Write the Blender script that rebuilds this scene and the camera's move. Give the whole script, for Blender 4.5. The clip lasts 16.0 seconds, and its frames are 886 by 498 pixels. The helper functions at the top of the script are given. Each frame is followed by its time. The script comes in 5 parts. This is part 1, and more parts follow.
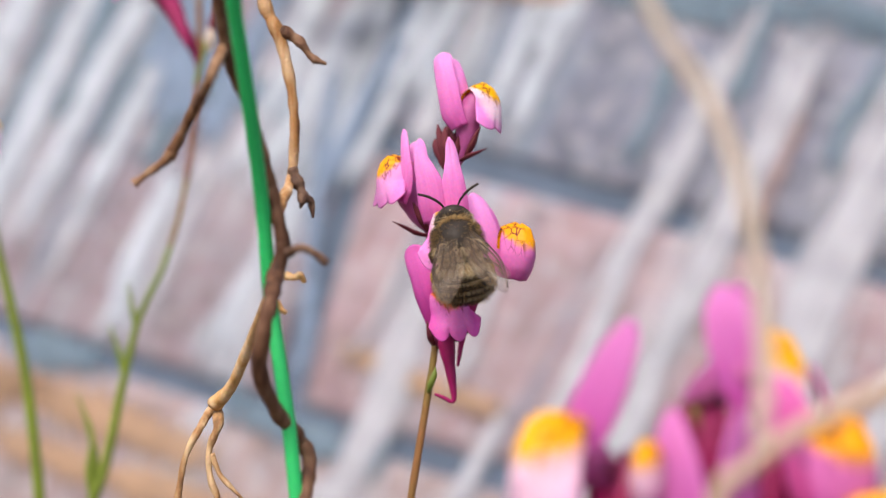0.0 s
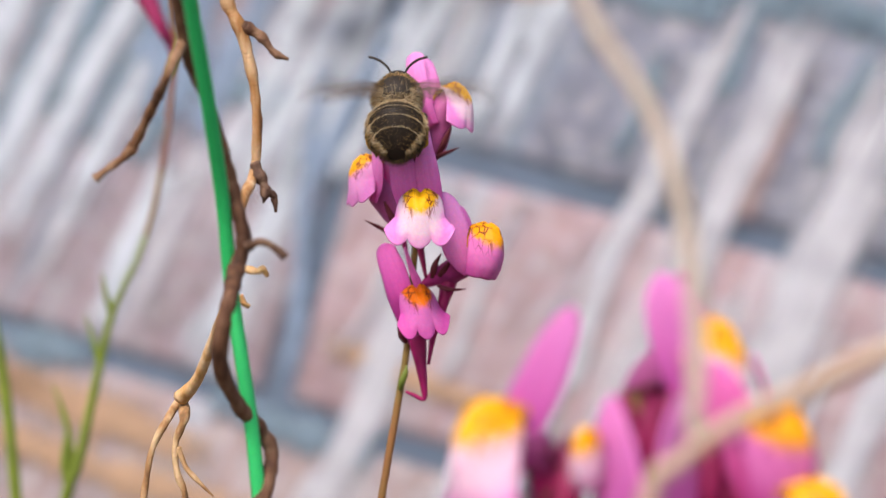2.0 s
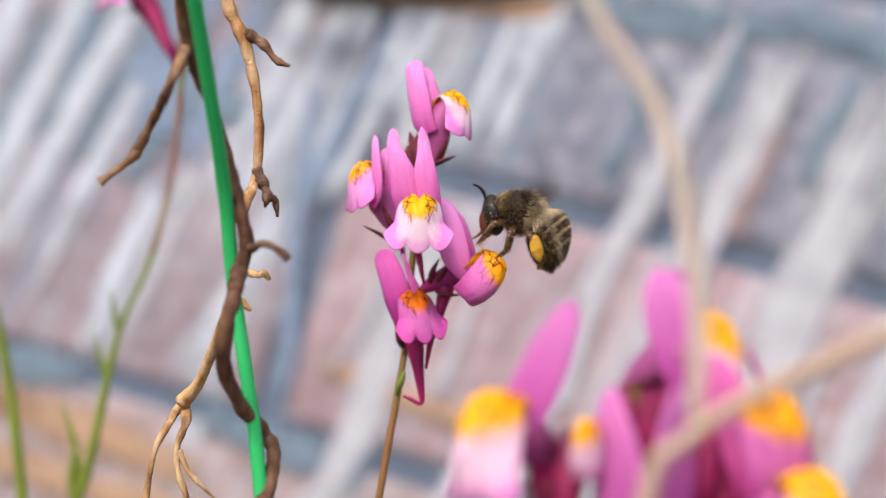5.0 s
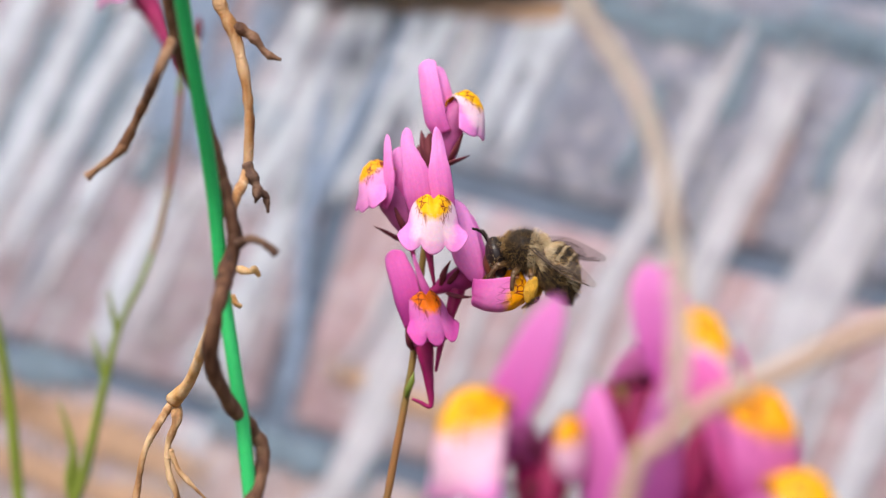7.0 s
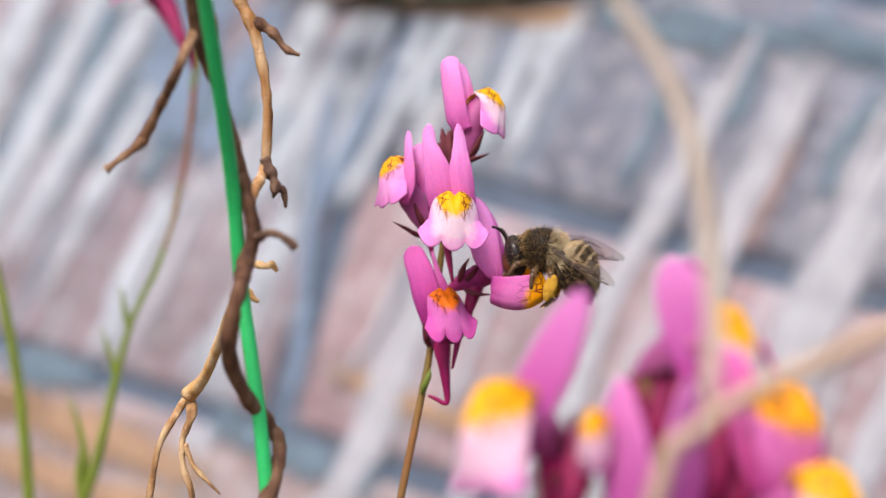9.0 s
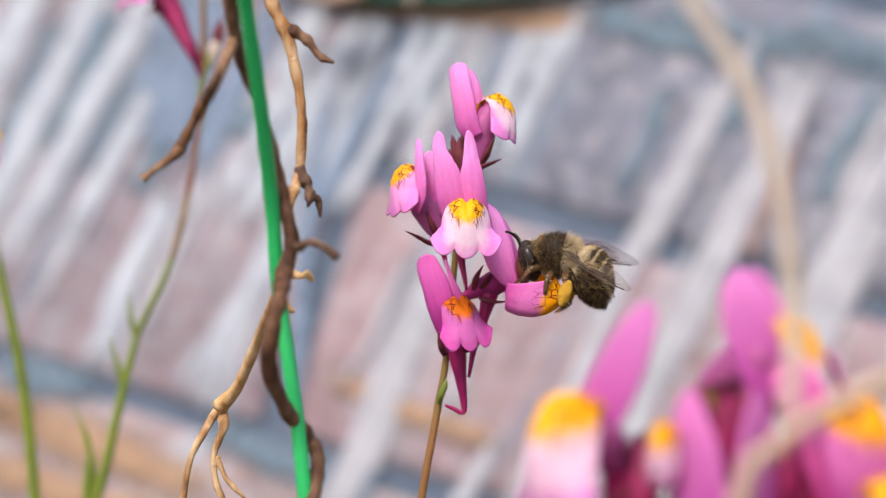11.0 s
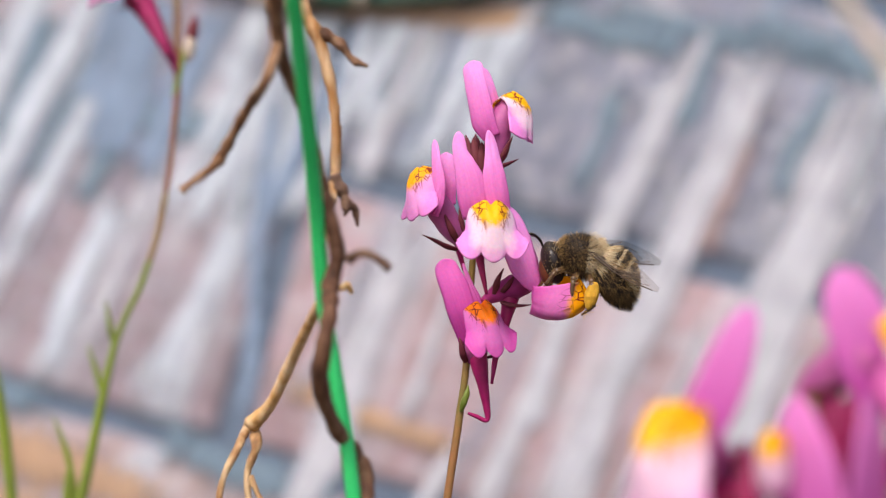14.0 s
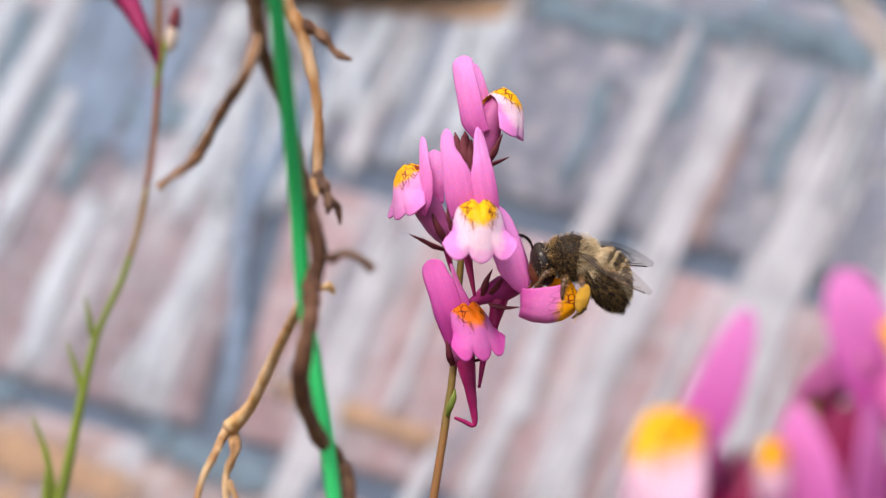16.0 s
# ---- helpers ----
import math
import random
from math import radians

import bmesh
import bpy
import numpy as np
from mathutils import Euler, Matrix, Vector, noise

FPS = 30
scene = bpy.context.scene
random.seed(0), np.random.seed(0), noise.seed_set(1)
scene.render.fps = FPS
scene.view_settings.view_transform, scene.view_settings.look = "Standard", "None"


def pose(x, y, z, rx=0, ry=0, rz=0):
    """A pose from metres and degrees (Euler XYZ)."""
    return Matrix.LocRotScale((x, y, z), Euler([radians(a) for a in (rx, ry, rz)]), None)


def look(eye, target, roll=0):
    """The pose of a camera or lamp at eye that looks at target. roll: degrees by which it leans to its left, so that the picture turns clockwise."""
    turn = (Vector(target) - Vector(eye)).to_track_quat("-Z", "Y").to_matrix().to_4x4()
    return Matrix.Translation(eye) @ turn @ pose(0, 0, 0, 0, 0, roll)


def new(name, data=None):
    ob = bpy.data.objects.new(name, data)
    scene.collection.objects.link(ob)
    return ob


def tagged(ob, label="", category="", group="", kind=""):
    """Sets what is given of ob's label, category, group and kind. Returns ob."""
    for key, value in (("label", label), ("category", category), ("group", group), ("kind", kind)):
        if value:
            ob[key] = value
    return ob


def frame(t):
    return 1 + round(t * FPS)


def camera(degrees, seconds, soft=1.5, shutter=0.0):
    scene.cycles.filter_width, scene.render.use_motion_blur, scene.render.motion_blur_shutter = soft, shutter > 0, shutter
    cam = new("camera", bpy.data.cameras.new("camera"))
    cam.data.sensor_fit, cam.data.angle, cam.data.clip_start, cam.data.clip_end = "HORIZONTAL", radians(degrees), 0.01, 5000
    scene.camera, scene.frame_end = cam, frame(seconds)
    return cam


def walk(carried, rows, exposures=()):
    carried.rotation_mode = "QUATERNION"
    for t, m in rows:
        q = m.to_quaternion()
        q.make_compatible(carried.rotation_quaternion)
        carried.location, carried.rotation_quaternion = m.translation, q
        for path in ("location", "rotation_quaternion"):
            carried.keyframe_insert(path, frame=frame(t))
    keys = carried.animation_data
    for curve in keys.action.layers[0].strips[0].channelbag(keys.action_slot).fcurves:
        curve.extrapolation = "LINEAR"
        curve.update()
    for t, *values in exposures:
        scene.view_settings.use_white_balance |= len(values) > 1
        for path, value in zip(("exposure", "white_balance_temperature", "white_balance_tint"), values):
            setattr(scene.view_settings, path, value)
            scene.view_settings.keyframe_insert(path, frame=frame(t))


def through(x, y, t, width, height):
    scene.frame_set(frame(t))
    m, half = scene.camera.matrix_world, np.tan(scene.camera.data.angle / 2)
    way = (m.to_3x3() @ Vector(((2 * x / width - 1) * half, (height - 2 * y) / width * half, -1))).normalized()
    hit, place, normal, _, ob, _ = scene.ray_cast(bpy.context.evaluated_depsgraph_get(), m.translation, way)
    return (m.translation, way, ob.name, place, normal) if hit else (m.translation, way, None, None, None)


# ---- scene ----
# ---------------------------------------------------------------- camera
cam = camera(24, 16.0, soft=1.2, shutter=0.5)
cam.data.dof.use_dof = True
cam.data.dof.focus_distance = 0.2250
cam.data.dof.aperture_fstop = 18.0
CAMERA_ROWS = [
    (0.0, pose(0.0000, -0.2350, 0.2500, 90.000, -0.000, -0.000)),
    (0.5, pose(0.0016, -0.2357, 0.2499, 89.759, 0.123, 0.126)),
    (1.0, pose(0.0027, -0.2370, 0.2503, 90.005, 0.061, 0.050)),
    (1.5, pose(0.0048, -0.2369, 0.2494, 89.721, 0.307, 0.330)),
    (2.0, pose(0.0047, -0.2363, 0.2499, 89.882, -0.031, 0.236)),
    (2.5, pose(0.0034, -0.2381, 0.2503, 90.449, 0.051, 0.201)),
    (3.0, pose(0.0028, -0.2394, 0.2503, 90.467, -0.079, -0.040)),
    (5.5, pose(0.0036, -0.2392, 0.2465, 90.803, -0.081, -0.187)),
    (6.0, pose(0.0052, -0.2390, 0.2467, 90.756, -0.374, -0.010)),
    (6.5, pose(0.0069, -0.2385, 0.2479, 91.799, -0.682, -0.058)),
    (7.0, pose(0.0062, -0.2361, 0.2458, 90.996, -0.383, 0.412)),
    (7.5, pose(0.0047, -0.2367, 0.2456, 91.210, -0.576, 0.464)),
    (8.0, pose(0.0037, -0.2367, 0.2451, 91.185, -0.556, 0.217)),
    (8.5, pose(0.0031, -0.2364, 0.2452, 91.164, -0.695, 0.163)),
    (9.0, pose(0.0036, -0.2361, 0.2446, 91.232, -0.788, 0.222)),
    (9.5, pose(0.0045, -0.2351, 0.2437, 91.070, -0.575, 0.298)),
    (10.0, pose(0.0028, -0.2357, 0.2447, 91.247, -0.682, 0.257)),
    (12.5, pose(-0.0122, -0.2292, 0.2452, 91.409, 0.360, -2.695)),
    (13.0, pose(-0.0147, -0.2286, 0.2454, 91.434, 0.633, -3.136)),
    (13.5, pose(-0.0176, -0.2289, 0.2463, 91.385, 0.572, -3.475)),
    (14.0, pose(-0.0187, -0.2270, 0.2459, 91.351, 0.678, -3.667)),
    (14.5, pose(-0.0188, -0.2250, 0.2460, 91.127, 1.023, -3.907)),
    (15.0, pose(-0.0182, -0.2234, 0.2464, 91.253, 0.690, -3.901)),
    (15.5, pose(-0.0181, -0.2225, 0.2464, 91.138, 0.818, -3.976)),
    (16.0, pose(-0.0182, -0.2211, 0.2468, 91.070, 0.630, -4.036)),
]
walk(cam, CAMERA_ROWS, exposures=((0, 0.69, 6780, 15.5), (16, 0.69, 6780, 15.5)))

# ---------------------------------------------------------------- light: a bright, hazy day
world = bpy.data.worlds.new("sky")
scene.world = world
world.use_nodes = True
wn = world.node_tree.nodes
sky = wn.new("ShaderNodeTexSky")
sky.sky_type, sky.sun_disc = "NISHITA", False
sky.sun_elevation, sky.sun_rotation = radians(52), radians(204)
sky.dust_density, sky.air_density = 3.0, 1.0
wn["Background"].inputs["Strength"].default_value = 0.15
world.node_tree.links.new(sky.outputs["Color"], wn["Background"].inputs["Color"])

sun = new("sun", bpy.data.lights.new("sun", "SUN"))
sun.data.energy, sun.data.angle, sun.data.color = 2.1, radians(14), (1.0, 0.96, 0.9)
sun.matrix_world = look((-0.45, -1.0, 1.4), (0, 0, 0))

# ---------------------------------------------------------------- materials
MM = 0.001


def material(name, base, rough=0.6, dark=0.75, scale=400.0, fine=2500.0, bump=0.15, depth=0.0002, metal=0.0, through=0.0, spec=0.3, tint=None):
    """A surface with grain at two scales; through: the share of light that passes a thin petal or leaf."""
    m = bpy.data.materials.new(name)
    m.use_nodes = True
    n, l = m.node_tree.nodes, m.node_tree.links
    b = n["Principled BSDF"]
    tc = n.new("ShaderNodeTexCoord")
    big, small = n.new("ShaderNodeTexNoise"), n.new("ShaderNodeTexNoise")
    big.inputs["Scale"].default_value, small.inputs["Scale"].default_value = scale, fine
    big.inputs["Detail"].default_value = 5.0
    for x in (big, small):
        l.new(tc.outputs["Object"], x.inputs["Vector"])
    ramp = n.new("ShaderNodeValToRGB")
    ramp.color_ramp.elements[0].position, ramp.color_ramp.elements[1].position = 0.3, 0.7
    lo = tint or tuple(c * dark for c in base)
    ramp.color_ramp.elements[0].color = (*lo, 1)
    ramp.color_ramp.elements[1].color = (*base, 1)
    l.new(big.outputs["Fac"], ramp.inputs["Fac"])
    mix = n.new("ShaderNodeMix")
    mix.data_type, mix.blend_type = "RGBA", "MULTIPLY"
    mix.inputs["Factor"].default_value = 0.25
    l.new(ramp.outputs["Color"], mix.inputs["A"])
    l.new(small.outputs["Color"], mix.inputs["B"])
    l.new(mix.outputs["Result"], b.inputs["Base Color"])
    bp = n.new("ShaderNodeBump")
    bp.inputs["Strength"].default_value, bp.inputs["Distance"].default_value = bump, depth
    l.new(small.outputs["Fac"], bp.inputs["Height"])
    l.new(bp.outputs["Normal"], b.inputs["Normal"])
    b.inputs["Roughness"].default_value, b.inputs["Metallic"].default_value = rough, metal
    b.inputs["Specular IOR Level"].default_value = spec
    if through:
        t = n.new("ShaderNodeBsdfTranslucent")
        l.new(mix.outputs["Result"], t.inputs["Color"])
        ms = n.new("ShaderNodeMixShader")
        ms.inputs["Fac"].default_value = through
        l.new(b.outputs["BSDF"], ms.inputs[1])
        l.new(t.outputs["BSDF"], ms.inputs[2])
        l.new(ms.outputs["Shader"], n["Material Output"].inputs["Surface"])
    m["mix"] = mix.name
    return m


def lip_material(name, palate, lines, cream, pink, spread=3.4):
    """The lower lip: a yellow palate netted with dark red lines, a pale throat and pink lobes, along the petal's own length."""
    m = material(name, pink, 0.5, 0.85, 300, 3000, 0.1, through=0.25, spec=0.2)
    n, l = m.node_tree.nodes, m.node_tree.links

    def math_node(op, a, b=None, c=None):
        k = n.new("ShaderNodeMath")
        k.operation = op
        for i, v in enumerate((a, b, c)):
            if v is None:
                continue
            if isinstance(v, float):
                k.inputs[i].default_value = v
            else:
                l.new(v, k.inputs[i])
        return k.outputs[0]

    uv = n.new("ShaderNodeUVMap").outputs["UV"]
    sep = n.new("ShaderNodeSeparateXYZ")
    l.new(uv, sep.inputs[0])
    wob = n.new("ShaderNodeTexNoise")
    wob.inputs["Scale"].default_value = 14
    l.new(uv, wob.inputs["Vector"])
    wide = math_node("ABSOLUTE", math_node("SUBTRACT", sep.outputs["X"], 0.5))
    along = math_node("MULTIPLY_ADD", math_node("POWER", wide, 3.0), spread, sep.outputs["Y"])
    field = math_node("MULTIPLY_ADD", along, 0.8, math_node("MULTIPLY", wob.outputs["Fac"], 0.11))
    ramp = n.new("ShaderNodeValToRGB")
    e = ramp.color_ramp.elements
    e[0].position, e[0].color = 0.0, (*palate, 1)
    e[1].position, e[1].color = 1.0, (*pink, 1)
    for p, c in ((0.535, palate), (0.60, cream), (0.72, cream), (0.88, pink)):
        e.new(p).color = (*c, 1)
    l.new(field, ramp.inputs["Fac"])
    # the net of lines: cells on the palate's two swellings, short strokes below them
    st = n.new("ShaderNodeMapping")
    st.inputs["Scale"].default_value = (9.0, 12.0, 1.0)
    l.new(uv, st.inputs["Vector"])
    vor = n.new("ShaderNodeTexVoronoi")
    vor.feature, vor.inputs["Scale"].default_value = "DISTANCE_TO_EDGE", 1.0
    l.new(st.outputs["Vector"], vor.inputs["Vector"])
    net = math_node("LESS_THAN", vor.outputs["Distance"], 0.06)
    st2 = n.new("ShaderNodeMapping")
    st2.inputs["Scale"].default_value, st2.inputs["Location"].default_value = (13.0, 6.0, 1.0), (3.3, 0.4, 0)
    l.new(uv, st2.inputs["Vector"])
    vor2 = n.new("ShaderNodeTexVoronoi")
    vor2.feature, vor2.inputs["Scale"].default_value = "DISTANCE_TO_EDGE", 1.0
    l.new(st2.outputs["Vector"], vor2.inputs["Vector"])
    strokes = math_node("LESS_THAN", vor2.outputs["Distance"], 0.045)

    def zone(stops):
        z = n.new("ShaderNodeValToRGB")
        el = z.color_ramp.elements
        el[0].position, el[0].color = stops[0][0], (stops[0][1],) * 3 + (1,)
        el[1].position, el[1].color = stops[-1][0], (stops[-1][1],) * 3 + (1,)
        for p, c in stops[1:-1]:
            el.new(p).color = (c, c, c, 1)
        l.new(field, z.inputs["Fac"])
        return z.outputs["Color"]

    side = math_node("MULTIPLY", math_node("SUBTRACT", wide, 0.10), 14.0)
    side = math_node("MINIMUM", math_node("MAXIMUM", side, 0.0), 1.0)
    upper = math_node("MULTIPLY", math_node("MULTIPLY", net, zone(((0.22, 0.0), (0.25, 1.0), (0.50, 1.0), (0.55, 0.0)))), side)
    lower = math_node("MULTIPLY", math_node("MULTIPLY", strokes, zone(((0.52, 0.0), (0.56, 0.85), (0.60, 0.7), (0.67, 0.0)))), side)
    pick = n.new("ShaderNodeMix")
    pick.data_type = "RGBA"
    pick.inputs["B"].default_value = (*lines, 1)
    l.new(math_node("MAXIMUM", upper, lower), pick.inputs["Factor"])
    l.new(ramp.outputs["Color"], pick.inputs["A"])
    l.new(pick.outputs["Result"], n[m["mix"]].inputs["A"])
    return m


def petal_material(name, base, tip):
    """A petal: deeper at its foot, paler towards its tip with the rim light put into the colour, with fine veins along
    it.
    """
    m = material(name, tip, 0.55, 0.9, 250, 3000, 0.12, through=0.3, spec=0.12)
    n, l = m.node_tree.nodes, m.node_tree.links
    uv = n.new("ShaderNodeUVMap")
    sep = n.new("ShaderNodeSeparateXYZ")
    l.new(uv.outputs["UV"], sep.inputs[0])
    mp = n.new("ShaderNodeMapping")
    mp.inputs["Scale"].default_value = (16, 1.6, 1)
    l.new(uv.outputs["UV"], mp.inputs["Vector"])
    vein = n.new("ShaderNodeTexNoise")
    vein.inputs["Scale"].default_value, vein.inputs["Detail"].default_value = 1.0, 3.0
    l.new(mp.outputs["Vector"], vein.inputs["Vector"])
    add = n.new("ShaderNodeMath")
    add.operation, add.inputs[1].default_value = "MULTIPLY_ADD", 0.34
    l.new(vein.outputs["Fac"], add.inputs[0])
    l.new(sep.outputs["Y"], add.inputs[2])
    ramp = n.new("ShaderNodeValToRGB")
    e = ramp.color_ramp.elements
    e[0].position, e[0].color = 0.25, (*base, 1)
    e[1].position, e[1].color = 1.15, (*tip, 1)
    e[1].position = 1.0
    l.new(add.outputs[0], ramp.inputs["Fac"])
    l.new(ramp.outputs["Color"], n[m["mix"]].inputs["A"])
    return m


PINK = petal_material("pink_petal", (0.84, 0.17, 0.56), (0.98, 0.38, 0.81))
MAGENTA = petal_material("magenta_petal", (0.64, 0.08, 0.33), (0.88, 0.21, 0.57))
TUBE = material("corolla_tube", (0.63, 0.145, 0.41), 0.5, 0.6, 300, 3000, 0.12, through=0.15)
THROAT = material("flower_throat", (0.46, 0.05, 0.23), 0.55, 0.55, 260, 3000, 0.12, spec=0.12)
CRIMSON = material("crimson_spur", (0.46, 0.012, 0.14), 0.45, 0.6, 300, 3000, 0.12, through=0.1)
MAROON = material("maroon_calyx", (0.11, 0.014, 0.03), 0.75, 0.5, 500, 4000, 0.2, tint=(0.15, 0.03, 0.035))
DARK_CRIMSON = material("dark_crimson_bud", (0.33, 0.015, 0.10), 0.6, 0.6, 300, 3000, 0.15)
# deeper pinks for low and rear petals, some of their shade included
DEEP_PINK = petal_material("deep_pink_petal", (0.64, 0.08, 0.40), (0.86, 0.23, 0.64))
MAGENTA_PINK = petal_material("magenta_pink_petal", (0.58, 0.05, 0.34), (0.82, 0.17, 0.57))
LIP = lip_material("lip_pale", (1.0, 0.53, 0.002), (0.26, 0.03, 0.01), (0.93, 0.67, 0.79), (0.90, 0.29, 0.71))
LIP_PINK = lip_material("lip_pink", (1.0, 0.45, 0.003), (0.26, 0.03, 0.01), (0.90, 0.36, 0.72), (0.88, 0.27, 0.68))
# orange palate; the pink is darkened for the shade on the pressed lip
LIP_ORANGE = lip_material("lip_orange", (1.0, 0.42, 0.002), (0.22, 0.02, 0.01), (0.80, 0.20, 0.54), (0.74, 0.11, 0.45), 1.3)
LIP_NEAR = lip_material("lip_near", (1.0, 0.50, 0.002), (0.6, 0.2, 0.005), (0.93, 0.62, 0.78), (0.80, 0.20, 0.60), 0.8)
NEAR_PINK = petal_material("near_pink_petal", (0.56, 0.06, 0.38), (0.88, 0.29, 0.70))
# the lowest lip: deep orange palate, pink darkened with its shading
LIP_DEEP = lip_material("lip_deep", (1.0, 0.22, 0.002), (0.22, 0.015, 0.01), (0.76, 0.18, 0.54), (0.72, 0.10, 0.45))
STEM = material("flower_stem", (0.30, 0.13, 0.045), 0.5, 0.6, 110, 3000, 0.2, tint=(0.15, 0.135, 0.025))
GREEN = material("green_stem", (0.18, 0.25, 0.022), 0.5, 0.7, 120, 3000, 0.2, tint=(0.13, 0.17, 0.03))
MIDSTEM = material("olive_stem", (0.27, 0.145, 0.05), 0.5, 0.7, 150, 3000, 0.2, tint=(0.19, 0.16, 0.04))
REDSTEM = material("red_stem", (0.26, 0.075, 0.06), 0.5, 0.7, 150, 3000, 0.2, tint=(0.20, 0.16, 0.06))


def fibre_material(name, dark, mid, pale):
    """Dried bark: fibre streaks along the stem from dark to pale, with highlight and shade contrast put into the
    colour.
    """
    m = material(name, mid, 0.7, 0.6, 200, 3000, 0.6, 0.0003)
    n, l = m.node_tree.nodes, m.node_tree.links
    tc = n.new("ShaderNodeTexCoord")
    mp = n.new("ShaderNodeMapping")
    mp.inputs["Scale"].default_value = (1.0, 1.0, 0.22)
    l.new(tc.outputs["Object"], mp.inputs["Vector"])
    streak, patch = n.new("ShaderNodeTexNoise"), n.new("ShaderNodeTexNoise")
    streak.inputs["Scale"].default_value, streak.inputs["Detail"].default_value = 900.0, 4.0
    patch.inputs["Scale"].default_value, patch.inputs["Detail"].default_value = 130.0, 2.0
    l.new(mp.outputs["Vector"], streak.inputs["Vector"])
    l.new(tc.outputs["Object"], patch.inputs["Vector"])
    mean = n.new("ShaderNodeMath")
    mean.operation, mean.inputs[1].default_value = "MULTIPLY_ADD", 0.6
    half = n.new("ShaderNodeMath")
    half.operation, half.inputs[1].default_value = "MULTIPLY", 0.5
    l.new(patch.outputs["Fac"], half.inputs[0])
    l.new(streak.outputs["Fac"], mean.inputs[0])
    l.new(half.outputs[0], mean.inputs[2])
    ramp = n.new("ShaderNodeValToRGB")
    e = ramp.color_ramp.elements
    e[0].position, e[0].color = 0.36, (*dark, 1)
    e[1].position, e[1].color = 0.72, (*pale, 1)
    k = e.new(0.52)
    k.color = (*mid, 1)
    l.new(mean.outputs[0], ramp.inputs["Fac"])
    l.new(ramp.outputs["Color"], n[m["mix"]].inputs["A"])
    return m


VINE = fibre_material("dead_vine", (0.04, 0.016, 0.008), (0.115, 0.05, 0.024), (0.25, 0.14, 0.08))
VINE_MID = fibre_material("dead_vine_mid", (0.07, 0.03, 0.014), (0.21, 0.10, 0.045), (0.40, 0.26, 0.16))
VINE_TAN = fibre_material("dead_vine_tan", (0.24, 0.10, 0.025), (0.62, 0.35, 0.125), (0.85, 0.63, 0.37))
VINE_BROWN = fibre_material("dead_vine_brown", (0.13, 0.05, 0.015), (0.36, 0.17, 0.055), (0.66, 0.45, 0.26))
VINE_ROOT = fibre_material("dead_vine_root", (0.06, 0.026, 0.012), (0.35, 0.185, 0.075), (0.68, 0.48, 0.27))
VINE_DARK = fibre_material("dead_vine_dark", (0.03, 0.016, 0.011), (0.09, 0.045, 0.027), (0.26, 0.16, 0.10))
STAKE = material("green_plastic", (0.015, 0.54, 0.145), 0.4, 0.85, 120, 2500, 0.15, spec=0.4)
STALK = material("dry_stalk", (0.50, 0.36, 0.26), 0.7, 0.8, 150, 2500, 0.2)
STRAW = material("dry_straw", (0.72, 0.60, 0.48), 0.7, 0.8, 150, 2500, 0.2, through=0.2)


# ---------------------------------------------------------------- shapes
def link(name, bm, mat, parent=None, label="", smooth=True):
    me = bpy.data.meshes.new(name)
    bm.normal_update()
    for f in bm.faces:
        f.smooth = smooth
    bm.to_mesh(me)
    bm.free()
    for m in (mat if isinstance(mat, (list, tuple)) else [mat]):
        me.materials.append(m)
    ob = new(name, me)
    if parent:
        ob.parent = parent
    return tagged(ob, label)


def part(name, bm, mat, parent, label=""):
    return link(name, bm, mat, parent, label)


def share(name, source, parent, label=""):
    ob = new(name, source.data)
    ob.parent = parent
    for mod in source.modifiers:
        k = ob.modifiers.new(mod.name, mod.type)
        k.thickness, k.offset = mod.thickness, mod.offset
    return tagged(ob, label)


def spline(pts, steps):
    """A smooth run through the points."""
    p = [Vector(q) for q in pts]
    p = [p[0] * 2 - p[1]] + p + [p[-1] * 2 - p[-2]]
    out = []
    for i in range(1, len(p) - 2):
        for k in range(steps):
            t = k / steps
            a, b, c, d = p[i - 1], p[i], p[i + 1], p[i + 2]
            out.append(0.5 * ((2 * b) + (c - a) * t + (2 * a - 5 * b + 4 * c - d) * t * t + (3 * b - a - 3 * c + d) * t ** 3))
    out.append(p[-2])
    return out


def tube(bm, pts, radii, steps=6, sides=9, rough=0.0, flat=1.0, seed=0, mi=0):
    """A round or flattened stem of changing thickness through the points, in millimetres."""
    run = spline(pts, steps)
    n = len(run)
    rng = random.Random(seed)
    rings, side = [], Vector((1, 0.13, 0.07))
    for i, q in enumerate(run):
        d = (run[min(i + 1, n - 1)] - run[max(i - 1, 0)]).normalized()
        side = (side - d * side.dot(d))
        side = side.normalized() if side.length > 1e-6 else d.orthogonal().normalized()
        up = d.cross(side)
        x = i / (n - 1) * (len(radii) - 1)
        k = min(int(x), len(radii) - 2)
        r = radii[k] + (radii[k + 1] - radii[k]) * (x - k)
        r *= 1 + rough * (noise.noise(q * 0.9 + Vector((seed, 0, 0))))
        ring = []
        for j in range(sides):
            a = 2 * math.pi * j / sides
            rr = r * (1 + rough * 0.6 * noise.noise(Vector((math.cos(a) * 2, math.sin(a) * 2, i * 0.25 + seed))))
            ring.append(bm.verts.new((q + side * math.cos(a) * rr + up * math.sin(a) * rr * flat) * MM))
        rings.append(ring)
    for a, b in zip(rings, rings[1:]):
        for j in range(sides):
            f = bm.faces.new((a[j], a[(j + 1) % sides], b[(j + 1) % sides], b[j]))
            f.material_index = mi
    bm.faces.new(rings[0][::-1]).material_index = mi
    bm.faces.new(rings[-1]).material_index = mi
    return bm


